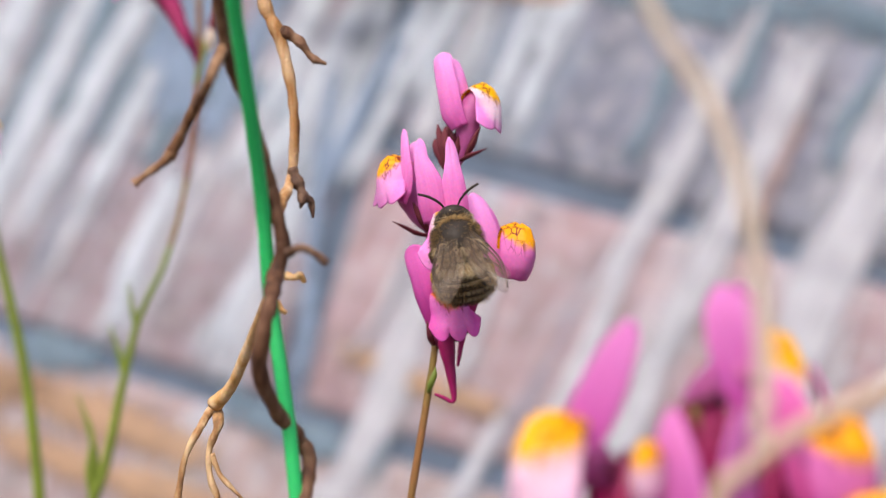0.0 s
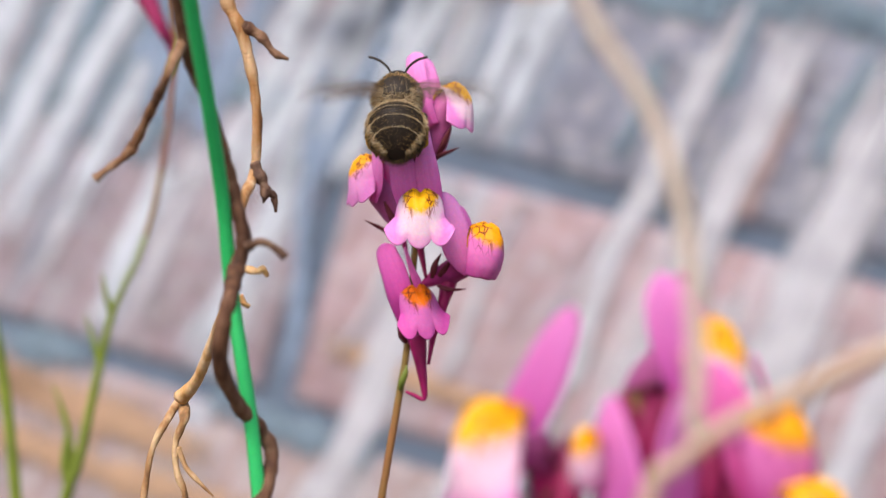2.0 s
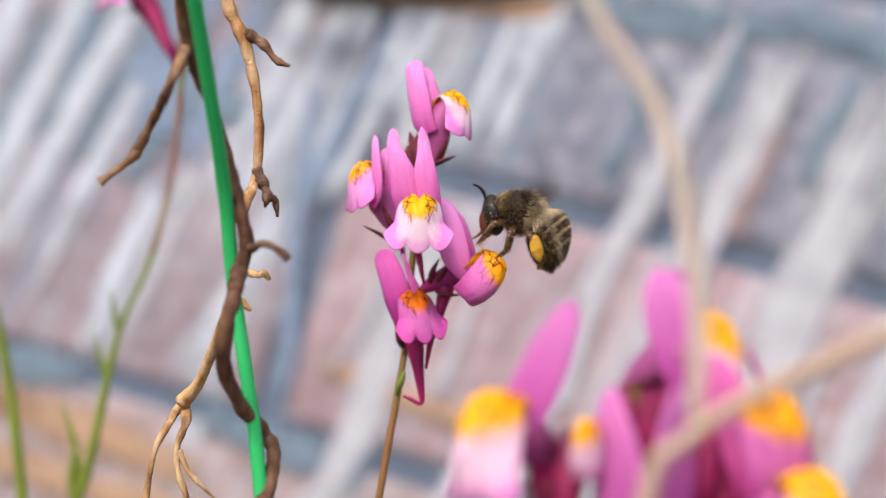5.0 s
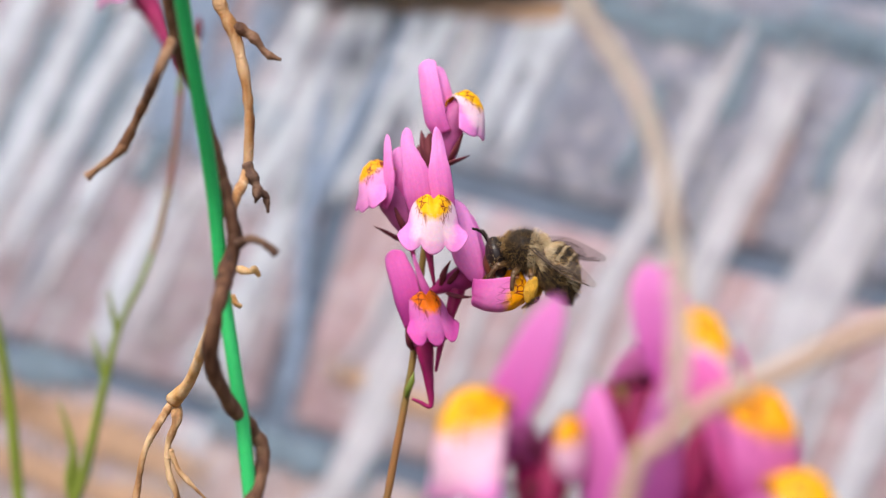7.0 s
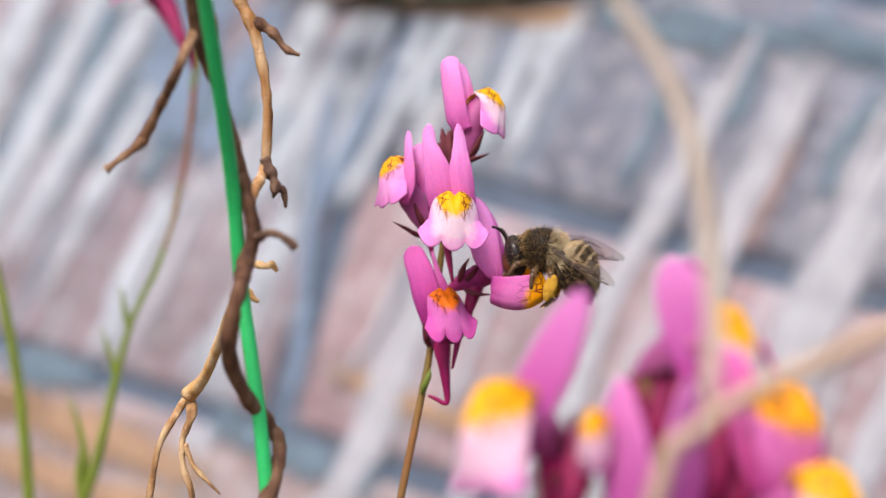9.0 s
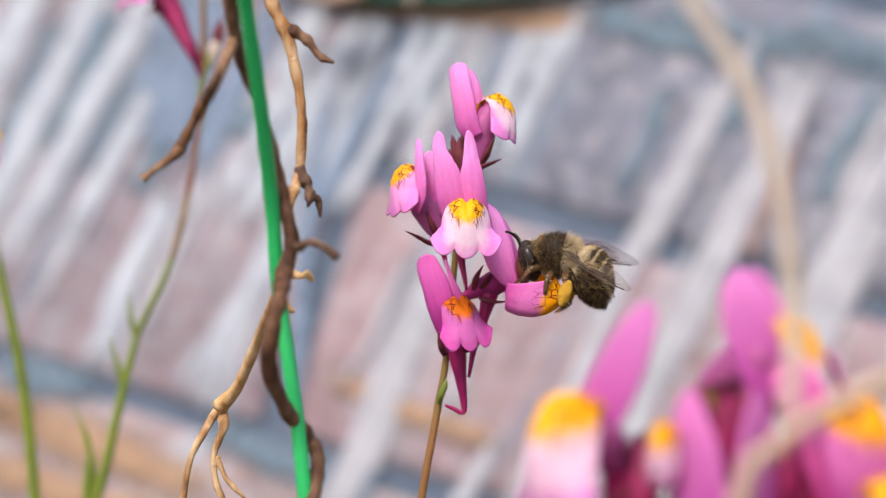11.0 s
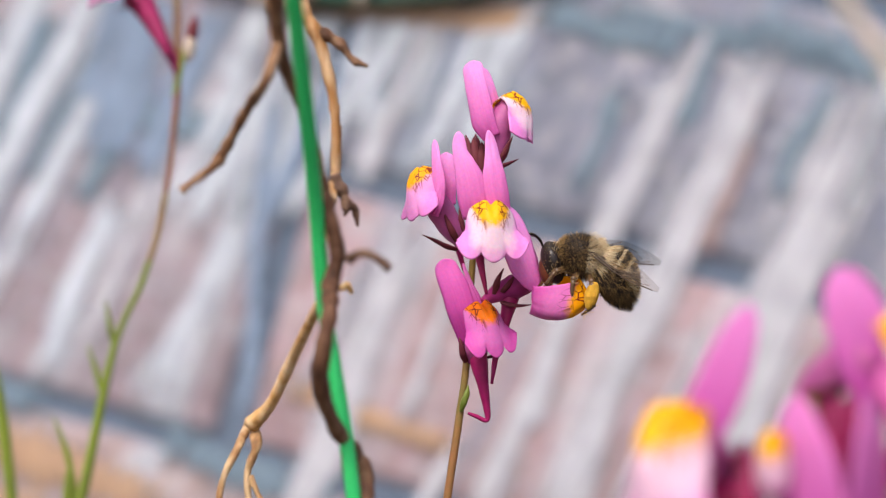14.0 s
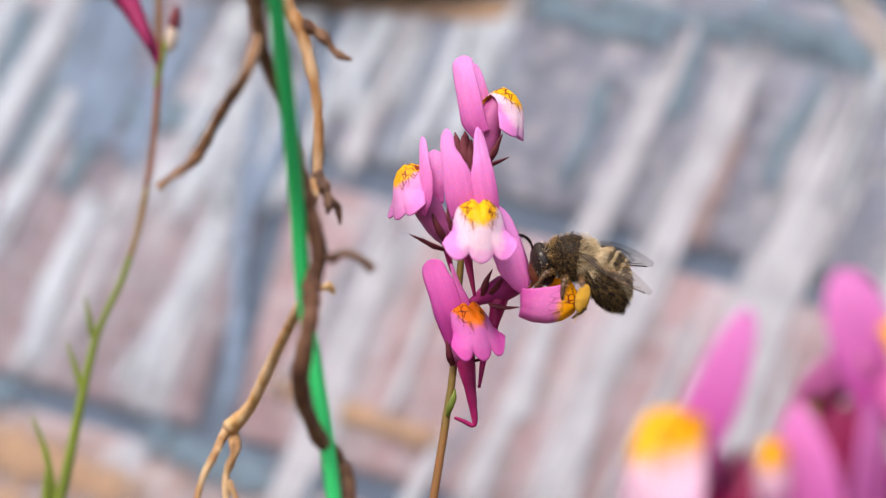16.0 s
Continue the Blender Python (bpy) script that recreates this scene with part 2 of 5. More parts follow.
def blob(bm, centre, size, turn=(0, 0, 0), seg=16, rings=12, point=0.0, mi=0):
    """A rounded body, in millimetres; point > 0 draws its +z end to a tip."""
    before = set(bm.verts)
    bmesh.ops.create_uvsphere(bm, u_segments=seg, v_segments=rings, radius=1.0)
    fresh = [v for v in bm.verts if v not in before]
    rot = Euler([radians(a) for a in turn]).to_matrix()
    for v in fresh:
        c = v.co.copy()
        if point and c.z > 0:
            c.x *= 1 - point * c.z
            c.y *= 1 - point * c.z
        c = Vector((c.x * size[0], c.y * size[1], c.z * size[2]))
        v.co = (rot @ c + Vector(centre)) * MM
    for f in {f for v in fresh for f in v.link_faces}:
        f.material_index = mi
    return bm


def sheet(fn, nu, nv):
    """A thin curved surface from fn(u, v), u in -1..1, v in 0..1, in millimetres, with its own uv."""
    bm = bmesh.new()
    uvl = bm.loops.layers.uv.new("UVMap")
    grid = [[bm.verts.new(Vector(fn(-1 + 2 * i / nu, j / nv)) * MM) for i in range(nu + 1)] for j in range(nv + 1)]
    for j in range(nv):
        for i in range(nu):
            f = bm.faces.new((grid[j][i], grid[j][i + 1], grid[j + 1][i + 1], grid[j + 1][i]))
            for lp, (a, b) in zip(f.loops, ((i, j), (i + 1, j), (i + 1, j + 1), (i, j + 1))):
                lp[uvl].uv = (a / nu, b / nv)
    return bm


def thick(ob, mm):
    k = ob.modifiers.new("thickness", "SOLIDIFY")
    k.thickness, k.offset = mm * MM, 0.0
    return ob


def lerp(table, v):
    x = v * (len(table) - 1)
    k = min(int(x), len(table) - 2)
    t = x - k
    t = t * t * (3 - 2 * t) * 0.5 + t * 0.5
    a, b = table[k], table[k + 1]
    if isinstance(a, tuple):
        return tuple(p + (q - p) * t for p, q in zip(a, b))
    return a + (b - a) * t


# ---------------------------------------------------------------- the toadflax flower
PETAL_FORMS = {"broad": (1.7, 2.1, 2.25, 2.2, 2.1, 2.0, 1.85, 1.6), "leaf": (1.5, 2.1, 2.6, 2.75, 2.6, 2.2, 1.6, 1.0)}


def upper_petal(side, form):
    """One of the two erect lobes."""
    def fn(u, v):
        e = 0.5 + 0.5 * u * side
        w = lerp(PETAL_FORMS[form], v)
        if v > 0.84:
            w *= max(0.08, (1 - ((v - 0.84) / 0.16) ** 3)) ** 0.6
        cx = side * lerp((1.1, 1.25, 1.45, 1.75, 2.0, 2.2, 2.3, 2.35), v)
        y = lerp((0.6, 0.1, 0.0, 0.2, 0.6, 1.0, 1.4, 1.7), v)
        z = lerp((-1.4, 0.4, 1.9, 3.4, 4.8, 6.1, 7.2, 8.1), v)
        back = lerp((0.5, 0.75, 0.95, 1.0, 1.0, 0.95, 0.9, 0.8), v)
        w *= 1 + 0.10 * noise.noise(Vector((v * 4.0, side * 3.1 + u * 0.8, 1.7)))
        x = cx + u * w * (0.66 - 0.16 * v)
        return (x, y + side * u * w * 0.84 * back + 0.35 * (e - 0.45) ** 2 + 0.12 * math.sin(6 * v + side + u), z - 0.25 * e * e + 0.25 * noise.noise(Vector((u * 1.8, side * 2.0, v * 2.0))) * v)
    return fn


def lower_lip(lobe, flare, tuck):
    """The inflated palate and pouch with its three lobes: how deeply they are cut, how far they spread or tuck in below."""
    def fn(u, v):
        y, z = lerp(((1.2, -0.4), (0.2, 1.5), (-1.3, 2.3), (-2.8, 1.6), (-3.6, 0.0), (-3.8, -1.8), (-3.5, -3.5), (-3.1, -4.7)), v)
        hw = lerp((0.75, 1.15, 1.45, 1.85, 2.4, 2.65, 2.65, 2.55), v)
        wrap = lerp((0.8, 1.4, 2.3, 3.0, 3.4, 3.2, 2.6, 1.9), v)
        s = max(0.0, (v - 0.55) / 0.45) ** 1.25
        edge = abs(math.cos(1.5 * math.pi * u * 0.97)) ** 0.7
        x = u * hw + 2.5 * flare * s ** 1.8 * u * (1.5 * abs(u) - 0.85 * abs(u) ** 3)
        y += (1 - math.cos(u * 1.4)) * wrap * (1 - 0.35 * s * max(flare, 0))
        if v < 0.6:
            k = (1 - v / 0.6)
            g = math.exp(-(u / 0.22) ** 2)
            y += 0.55 * g * k
            z -= 1.0 * g * k + 1.5 * u * u * k
        z -= lobe * (1.25 * edge - 0.6 - 0.2 * abs(u)) * s - 0.5 * tuck * s * u * u
        y -= 0.45 * s * edge * max(flare, 0) * (0.4 + 0.8 * abs(u)) - 1.7 * tuck * s * s
        groove = math.exp(-((abs(u) - 0.36) / 0.09) ** 2)
        y += 0.14 * groove * max(0.0, min(1.0, (v - 0.45) / 0.3)) * max(lobe, 0.3)
        return (x, y, z)
    return fn


def blade(path, widths, out=(0, -1, 0), cup=0.25, tip=0.78, seed=0):
    """A petal along a curved midrib: half widths (or left and right ones) from foot to tip; out: the way its face looks; cup: how far its edges bend back."""
    run = spline(path, 12)
    out = Vector(out).normalized()

    def fn(u, v):
        x = v * (len(run) - 1)
        k = min(int(x), len(run) - 2)
        p = run[k].lerp(run[k + 1], x - k)
        d = (run[min(k + 2, len(run) - 1)] - run[max(k - 1, 0)]).normalized()
        side = d.cross(out).normalized()
        w = lerp(widths, v)
        w = (w[0] if u < 0 else w[1]) if isinstance(w, tuple) else w
        if v > tip:
            w *= max(0.02, 1 - ((v - tip) / (1 - tip)) ** 2.2) ** 0.5
        w *= 1 + 0.07 * noise.noise(Vector((v * 5, seed * 3.1 + (1 if u > 0 else 0), 0.3)))
        rip = 0.10 * noise.noise(Vector((u * 1.7, v * 4.0, seed + 0.5))) + 0.05 * math.sin(9 * u + seed) * (1 - v)
        return p + side * u * w - out * (cup * u * u * w - rip - 0.12 * math.exp(-(u / 0.18) ** 2) * (0.4 - v))
    return fn


def open_lip(wide=1.0, notch=1.0, flare=1.0, back=0.0):
    """The lower lip of an open flower: a heart-shaped double palate above a pale apron with three rounded lobes."""
    def fn(u, v):
        y, z = lerp(((1.0, 0.6), (-0.3, 1.9), (-1.9, 2.3), (-3.0, 1.4), (-3.6, 0.1), (-3.8, -1.5), (-3.7, -3.2), (-3.5, -4.7)), v)
        hw = lerp((1.1, 1.8, 2.2, 2.5, 2.8, 3.0, 3.3 + 0.75 * flare, 3.4 + 1.05 * flare), v) * wide
        s = max(0.0, (v - 0.62) / 0.38)
        edge = abs(math.cos(1.5 * math.pi * u * 0.985)) ** 0.55
        y += (1 - math.cos(u * 1.45)) * lerp((0.8, 1.5, 2.2, 2.7, 2.9, 2.6 + 0.5 * back, 1.7 + back, 1.1 + 1.3 * back), v)
        if v < 0.62:
            k = (1 - v / 0.62)
            g = math.exp(-(u / 0.2) ** 2)
            y += 0.9 * g * k
            z -= 1.1 * g * k + 1.7 * u * u * k
        z += notch * ((1 - edge) * s * s * 1.05 + 0.9 * abs(u) ** 5 * s) + 0.55 * s * abs(u) * flare
        y -= 0.55 * s * edge * abs(u) * flare + 0.12 * s * s * edge
        y += 0.09 * math.exp(-((abs(u) - 0.34) / 0.1) ** 2) * s
        z += 0.12 * noise.noise(Vector((u * 2.3, v * 3.1, 4.4))) * v
        return (u * hw, y, z)
    return fn


def corolla_tube():
    bm = bmesh.new()
    tube(bm, [(0, 0.3, 0.0), (0, 1.0, -0.4), (0, 2.4, -1.1), (0, 3.8, -2.0), (0, 4.8, -2.9)], [1.55, 1.75, 1.55, 1.2, 0.7], 5, 14, flat=0.95)
    return bm


def flower(plant, at, turn, size=1.0, petal=None, lip=None, spur=((0, 3.2, -2.2), (0, 3.4, -4.6), (0, 3.3, -7.0), (0, 3.0, -9.2)), petals=(1, -1), lean=0.0, drop=0.0, slim=1.0, tilt=0.0, tall=1.0, spur_r=1.0, lip_slim=1.0, form="broad", spur_mat=None, cut=(0.45, 0.6, 0.25), lip_back=0.0):
    """One flower: its tube carries two upper petals, the lip, the spur and the sepals. It opens towards -y."""
    petal, lip = petal or PINK, lip or LIP
    body = part("flower", corolla_tube(), TUBE, plant)
    body.matrix_basis = pose(*[a * MM for a in at], *turn) @ Matrix.Scale(size, 4)
    for side in petals:
        p = thick(part("upper_petal", sheet(upper_petal(side, form), 10, 18), petal, body), 0.15)
        p.rotation_euler.x = radians(-lean)
        p.rotation_euler.y = radians(tilt)
        p.location.z = -drop * MM
        p.scale = (slim, slim, tall)
    low = thick(part("lower_lip", sheet(lower_lip(*cut), 30, 26), lip, body), 0.2)
    low.scale.x, low.scale.y = lip_slim, 0.5 + 0.5 * lip_slim
    low.location.y = lip_back * MM
    bm = bmesh.new()
    tube(bm, spur, [r * spur_r for r in (0.95, 0.75, 0.55, 0.35, 0.18)], 6, 8)
    part("spur", bm, spur_mat or CRIMSON, body, "crimson tapering nectar spur")
    root, tip = Vector((0, 4.4, -2.6)), Vector((0, 0.6, -2.2))
    d = (tip - root).normalized()
    s1 = d.orthogonal().normalized()
    s2 = d.cross(s1)
    for k in range(5):
        a = radians(20 + 72 * k)
        r = s1 * math.cos(a) + s2 * math.sin(a)
        bm = bmesh.new()
        tube(bm, [root + r * 0.8, root + r * 1.55 + d * 1.3, root + r * (2.1 + 0.3 * (k % 2)) + d * 2.4, root + r * (2.9 + 0.4 * (k % 3)) + d * 3.3], [0.36, 0.4, 0.28, 0.04], 4, 6, flat=0.5)
        part("sepal", bm, MAROON, body, "dark maroon pointed sepal")
    return body, low


def bud(plant, at, turn, size, mat=None):
    bm = bmesh.new()
    blob(bm, (0, 0, size * 1.2), (size * 0.55, size * 0.5, size * 1.4), point=0.5, seg=12, rings=10)
    ob = part("bud", bm, mat or MAROON, plant, "closed dark maroon bud")
    ob.matrix_basis = pose(*[a * MM for a in at], *turn)
    return ob


def plant_root(name, label, group=""):
    ob = new(name)
    return tagged(ob, label, "flower", group)


def stem(plant, pts, radii, mat, name="stem", label="", seed=0, rough=0.08, flat=1.0):
    bm = bmesh.new()
    tube(bm, pts, radii, 8, 9, rough, flat, seed)
    return part(name, bm, mat, plant, label)


# ---------------------------------------------------------------- setting
def ground_height(x, y):
    return 0.004 * noise.noise(Vector((x * 6, y * 6, 0))) + 0.0015 * noise.noise(Vector((x * 30, y * 30, 3)))


SOIL = material("garden_soil", (0.10, 0.07, 0.05), 0.95, 0.5, 12, 160, 0.9, 0.004)
MORTAR = material("damp_mortar", (0.13, 0.175, 0.24), 0.9, 0.7, 60, 900, 0.6, 0.001)
WALLCORE = material("wall_core", (0.34, 0.32, 0.32), 0.9, 0.7, 20, 300, 0.5, 0.002)


# the wall's face: where the view's centre meets it, along a course (u), up the face (v), out of it (w)
FACE_W = Vector((-0.170, -0.977, 0.130)).normalized()
_r = Vector((1, 0, 0)) - FACE_W * FACE_W.x
_r.normalize()
_q = FACE_W.cross(_r)
RAKE = radians(16.5)
FACE_U = _r * math.cos(RAKE) - _q * math.sin(RAKE)
FACE_V = _r * math.sin(RAKE) + _q * math.cos(RAKE)
FACE_O = Vector((0, 0.263, 0.25))
FACE = Matrix((FACE_U, FACE_V, FACE_W)).transposed().to_4x4()
FACE.translation = FACE_O


def streak_field(n, l, across, along, detail, shift=0.0):
    """Noise drawn out down the wall's face, along the runs."""
    geo = n.new("ShaderNodeNewGeometry")
    u, v = n.new("ShaderNodeVectorMath"), n.new("ShaderNodeVectorMath")
    for k, axis in ((u, FACE_U - FACE_V * 0.17), (v, FACE_V)):
        k.operation = "DOT_PRODUCT"
        k.inputs[1].default_value = axis
        l.new(geo.outputs["Position"], k.inputs[0])
    at = n.new("ShaderNodeCombineXYZ")
    for k, size, slot in ((u, across, "X"), (v, along, "Y")):
        m = n.new("ShaderNodeMath")
        m.operation, m.inputs[1].default_value = "MULTIPLY", size
        l.new(k.outputs["Value"], m.inputs[0])
        l.new(m.outputs[0], at.inputs[slot])
    at.inputs["Z"].default_value = shift
    t = n.new("ShaderNodeTexNoise")
    t.inputs["Scale"].default_value, t.inputs["Detail"].default_value = 1.0, detail
    l.new(at.outputs["Vector"], t.inputs["Vector"])
    return t.outputs["Fac"]


def span(n, l, value, a, b, top=1.0):
    k = n.new("ShaderNodeMapRange")
    k.interpolation_type = "SMOOTHSTEP"
    k.inputs["From Min"].default_value, k.inputs["From Max"].default_value, k.inputs["To Max"].default_value = a, b, top
    l.new(value, k.inputs["Value"])
    return k.outputs["Result"]


def brick_material():
    """Weathered brick: bluish grey to dusty pink from brick to brick, with runs of lime and of blue-grey grime down its face."""
    m = material("weathered_brick", (0.345, 0.295, 0.31), 0.85, 0.6, 110, 700, 0.6, 0.0012)
    n, l = m.node_tree.nodes, m.node_tree.links
    ramp = [k for k in n if k.type == "VALTORGB"][0]
    info = n.new("ShaderNodeObjectInfo")

    def mixed(kind, fac, a, b):
        k = n.new("ShaderNodeMix")
        k.data_type, k.blend_type = "RGBA", kind
        for slot, v in (("Factor", fac), ("A", a), ("B", b)):
            if isinstance(v, (float, tuple)):
                k.inputs[slot].default_value = v
            else:
                l.new(v, k.inputs[slot])
        return k.outputs["Result"]

    def share_of(value):
        k = n.new("ShaderNodeMath")
        k.operation = "MULTIPLY"
        l.new(value, k.inputs[0])
        l.new(info.outputs["Alpha"], k.inputs[1])
        return k.outputs[0]

    col = mixed("MULTIPLY", 1.0, ramp.outputs["Color"], info.outputs["Color"])
    spots = n.new("ShaderNodeTexNoise")
    spots.inputs["Scale"].default_value, spots.inputs["Detail"].default_value = 190.0, 6.0
    geo = n.new("ShaderNodeNewGeometry")
    l.new(geo.outputs["Position"], spots.inputs["Vector"])
    col = mixed("MIX", span(n, l, spots.outputs["Fac"], 0.50, 0.66, 0.55), col, (0.41, 0.405, 0.43, 1))
    col = mixed("MIX", span(n, l, streak_field(n, l, 120, 9, 3.0, 4.0), 0.55, 0.68, 0.65), col, (0.165, 0.235, 0.31, 1))
    col = mixed("MIX", span(n, l, streak_field(n, l, 330, 20, 3.0, 9.0), 0.53, 0.66, 0.32), col, (0.215, 0.225, 0.26, 1))
    col = mixed("MIX", share_of(span(n, l, streak_field(n, l, 95, 6, 3.0), 0.53, 0.62, 0.8)), col, (0.48, 0.485, 0.53, 1))
    col = mixed("MIX", share_of(span(n, l, streak_field(n, l, 420, 22, 3.0, 2.0), 0.54, 0.66, 0.45)), col, (0.46, 0.48, 0.53, 1))
    l.new(col, n[m["mix"]].inputs["A"])
    return m


def deposit_material(name, base, cover=0.9):
    """A thin run of deposit that wears out towards its edges and ends."""
    m = material(name, base, 0.9, 0.74, 130, 900, 0.4, 0.0006)
    n, l = m.node_tree.nodes, m.node_tree.links
    uv, sep = n.new("ShaderNodeUVMap"), n.new("ShaderNodeSeparateXYZ")
    l.new(uv.outputs["UV"], sep.inputs[0])

    def calc(op, a, b):
        k = n.new("ShaderNodeMath")
        k.operation = op
        for i, v in enumerate((a, b)):
            if isinstance(v, float):
                k.inputs[i].default_value = v
            else:
                l.new(v, k.inputs[i])
        return k.outputs[0]

    edge = calc("PINGPONG", sep.outputs["X"], 0.5)
    end = calc("PINGPONG", sep.outputs["Y"], 0.5)
    wear = streak_field(n, l, 520, 35, 4.0, 6.0)
    body = calc("ADD", edge, calc("MULTIPLY", calc("SUBTRACT", wear, 0.5), 0.9))
    fac = calc("MULTIPLY", span(n, l, body, 0.03, 0.30, cover), span(n, l, calc("ADD", end, calc("MULTIPLY", calc("SUBTRACT", wear, 0.5), 0.5)), 0.0, 0.16))
    l.new(fac, n["Principled BSDF"].inputs["Alpha"])
    return m


BRICK = brick_material()
LIME = deposit_material("lime_runs", (0.52, 0.53, 0.575))
LIME_BLUE = deposit_material("blue_lime_runs", (0.54, 0.595, 0.66))
RUST = deposit_material("rust_stain", (0.47, 0.31, 0.20))
BLUE = deposit_material("blue_grime", (0.235, 0.315, 0.43))
BROWN = deposit_material("brown_stain", (0.34, 0.255, 0.25))
TEAL = deposit_material("teal_grime", (0.175, 0.25, 0.31))

def box_mesh(size, bevel, seed=0, rough=0.0):
    bm = bmesh.new()
    bmesh.ops.create_cube(bm, size=1.0)
    for v in bm.verts:
        v.co = Vector((v.co.x * size[0], v.co.y * size[1], v.co.z * size[2])) * MM
    bmesh.ops.bevel(bm, geom=list(bm.edges), offset=bevel * MM, segments=2, affect="EDGES", profile=0.6)
    for v in bm.verts:
        v.co += Vector((noise.noise(v.co * 60 + Vector((seed, 0, 0))), noise.noise(v.co * 60 + Vector((0, seed, 9))), noise.noise(v.co * 60 + Vector((5, 0, seed))))) * rough * MM
    return bm


def setting():
    bm = bmesh.new()
    n = 60
    spots = [math.copysign(abs(a) ** 3, a) * 40 for a in (-1 + 2 * i / n for i in range(n + 1))]
    g = [[bm.verts.new((x, y, ground_height(x, y))) for x in spots] for y in spots]
    for j in range(n):
        for i in range(n):
            bm.faces.new((g[j][i], g[j][i + 1], g[j + 1][i + 1], g[j + 1][i]))
    tagged(link("ground", bm, SOIL), "bare brown garden soil below the flowers", "ground", kind="structure")

    wall = link("wall_back", box_mesh((1900, 900, 90), 3), WALLCORE, smooth=False)
    wall.matrix_world = FACE @ Matrix.Translation((0, 0.12, -0.0565))
    global WALL
    WALL = wall
    tagged(wall, "leaning weathered brick wall behind the flowers", "wall", kind="structure")
    bed = link("mortar_bed", box_mesh((1300, 620, 4), 1), MORTAR, wall, "dark damp mortar bed")
    bed.matrix_basis = Matrix.Translation((0, -0.02, 0.0522))
    kinds = [box_mesh((215, 64, 12), 3.0, s, 0.5) for s in range(4)] + [box_mesh((215, 133.7, 12), 3.0, 7, 0.5)]
    meshes = []
    for k in kinds:
        o = link("brick", k, BRICK, wall)
        meshes.append(o.data)
        bpy.data.objects.remove(o)
    rng = random.Random(4)
    inv = wall.matrix_world.inverted()
    for row in range(-5, 5):
        for col in range(-3, 4):
            v = -13.3 + row * 69.7
            u = 83.5 + col * 221 + (0 if row in (0, 1) else 110 * (row % 2))
            tall = col < 0 and row in (0, 1)
            if tall and row == 1:
                continue
            v += 34.85 if tall else 0
            ob = new("brick", meshes[4 if tall else rng.randrange(4)])
            ob.parent = wall
            ob.matrix_basis = inv @ FACE @ Matrix.Translation((u * MM, v * MM, -0.0068 + rng.uniform(-0.2, 0.2) * MM)) @ pose(0, 0, 0, 0, 0, rng.uniform(-0.5, 0.5))
            pinkish = (1.13, 0.95, 0.96) if row in (0, -2, 2) else (0.76, 0.95, 1.18) if row == 1 else (1.10, 1.0, 0.93)
            if row == 1:
                pinkish = (0.62, 0.78, 0.95) if col == 0 else (0.86, 1.10, 1.34)
            if tall:
                pinkish = (1.06, 0.985, 1.04)
            k = rng.uniform(0.96, 1.04)
            ob.color = (pinkish[0] * k, pinkish[1] * k, pinkish[2] * k, 0.2 if row == 1 and col == 0 else 0.9 if tall else 0.5)


def smear(u, v0, v1, lean, width, rng, mat, name, label, w=0.5):
    """A run of deposit on the wall's face, from v0 up to v1, wobbling and tapering."""
    bm = bmesh.new()
    uvl = bm.loops.layers.uv.new("UVMap")
    n = 18
    prev = None
    ph = rng.uniform(0, 9)
    sides = (0.0, 0.2, 0.5, 0.8, 1.0)
    for i in range(n + 1):
        t = i / n
        v = v0 + (v1 - v0) * t
        c = u + lean * (v - v0) + 1.0 * math.sin(t * 5 + ph)
        k = width * 0.72 * (1 + 0.35 * noise.noise(Vector((ph, t * 6, 0))))
        cur = [bm.verts.new(Vector(((c + (2 * x - 1) * k) * MM, v * MM, (w * min(1, 5 * x, 5 * (1 - x)) + 0.05) * MM))) for x in sides]
        if prev:
            for a in range(4):
                f = bm.faces.new((prev[a], prev[a + 1], cur[a + 1], cur[a]))
                for lp, uv in zip(f.loops, ((sides[a], t - 1 / n), (sides[a + 1], t - 1 / n), (sides[a + 1], t), (sides[a], t))):
                    lp[uvl].uv = uv
        prev = cur
    ob = link(name, bm, mat, WALL, label)
    ob.matrix_basis = WALL.matrix_world.inverted() @ FACE
    return ob


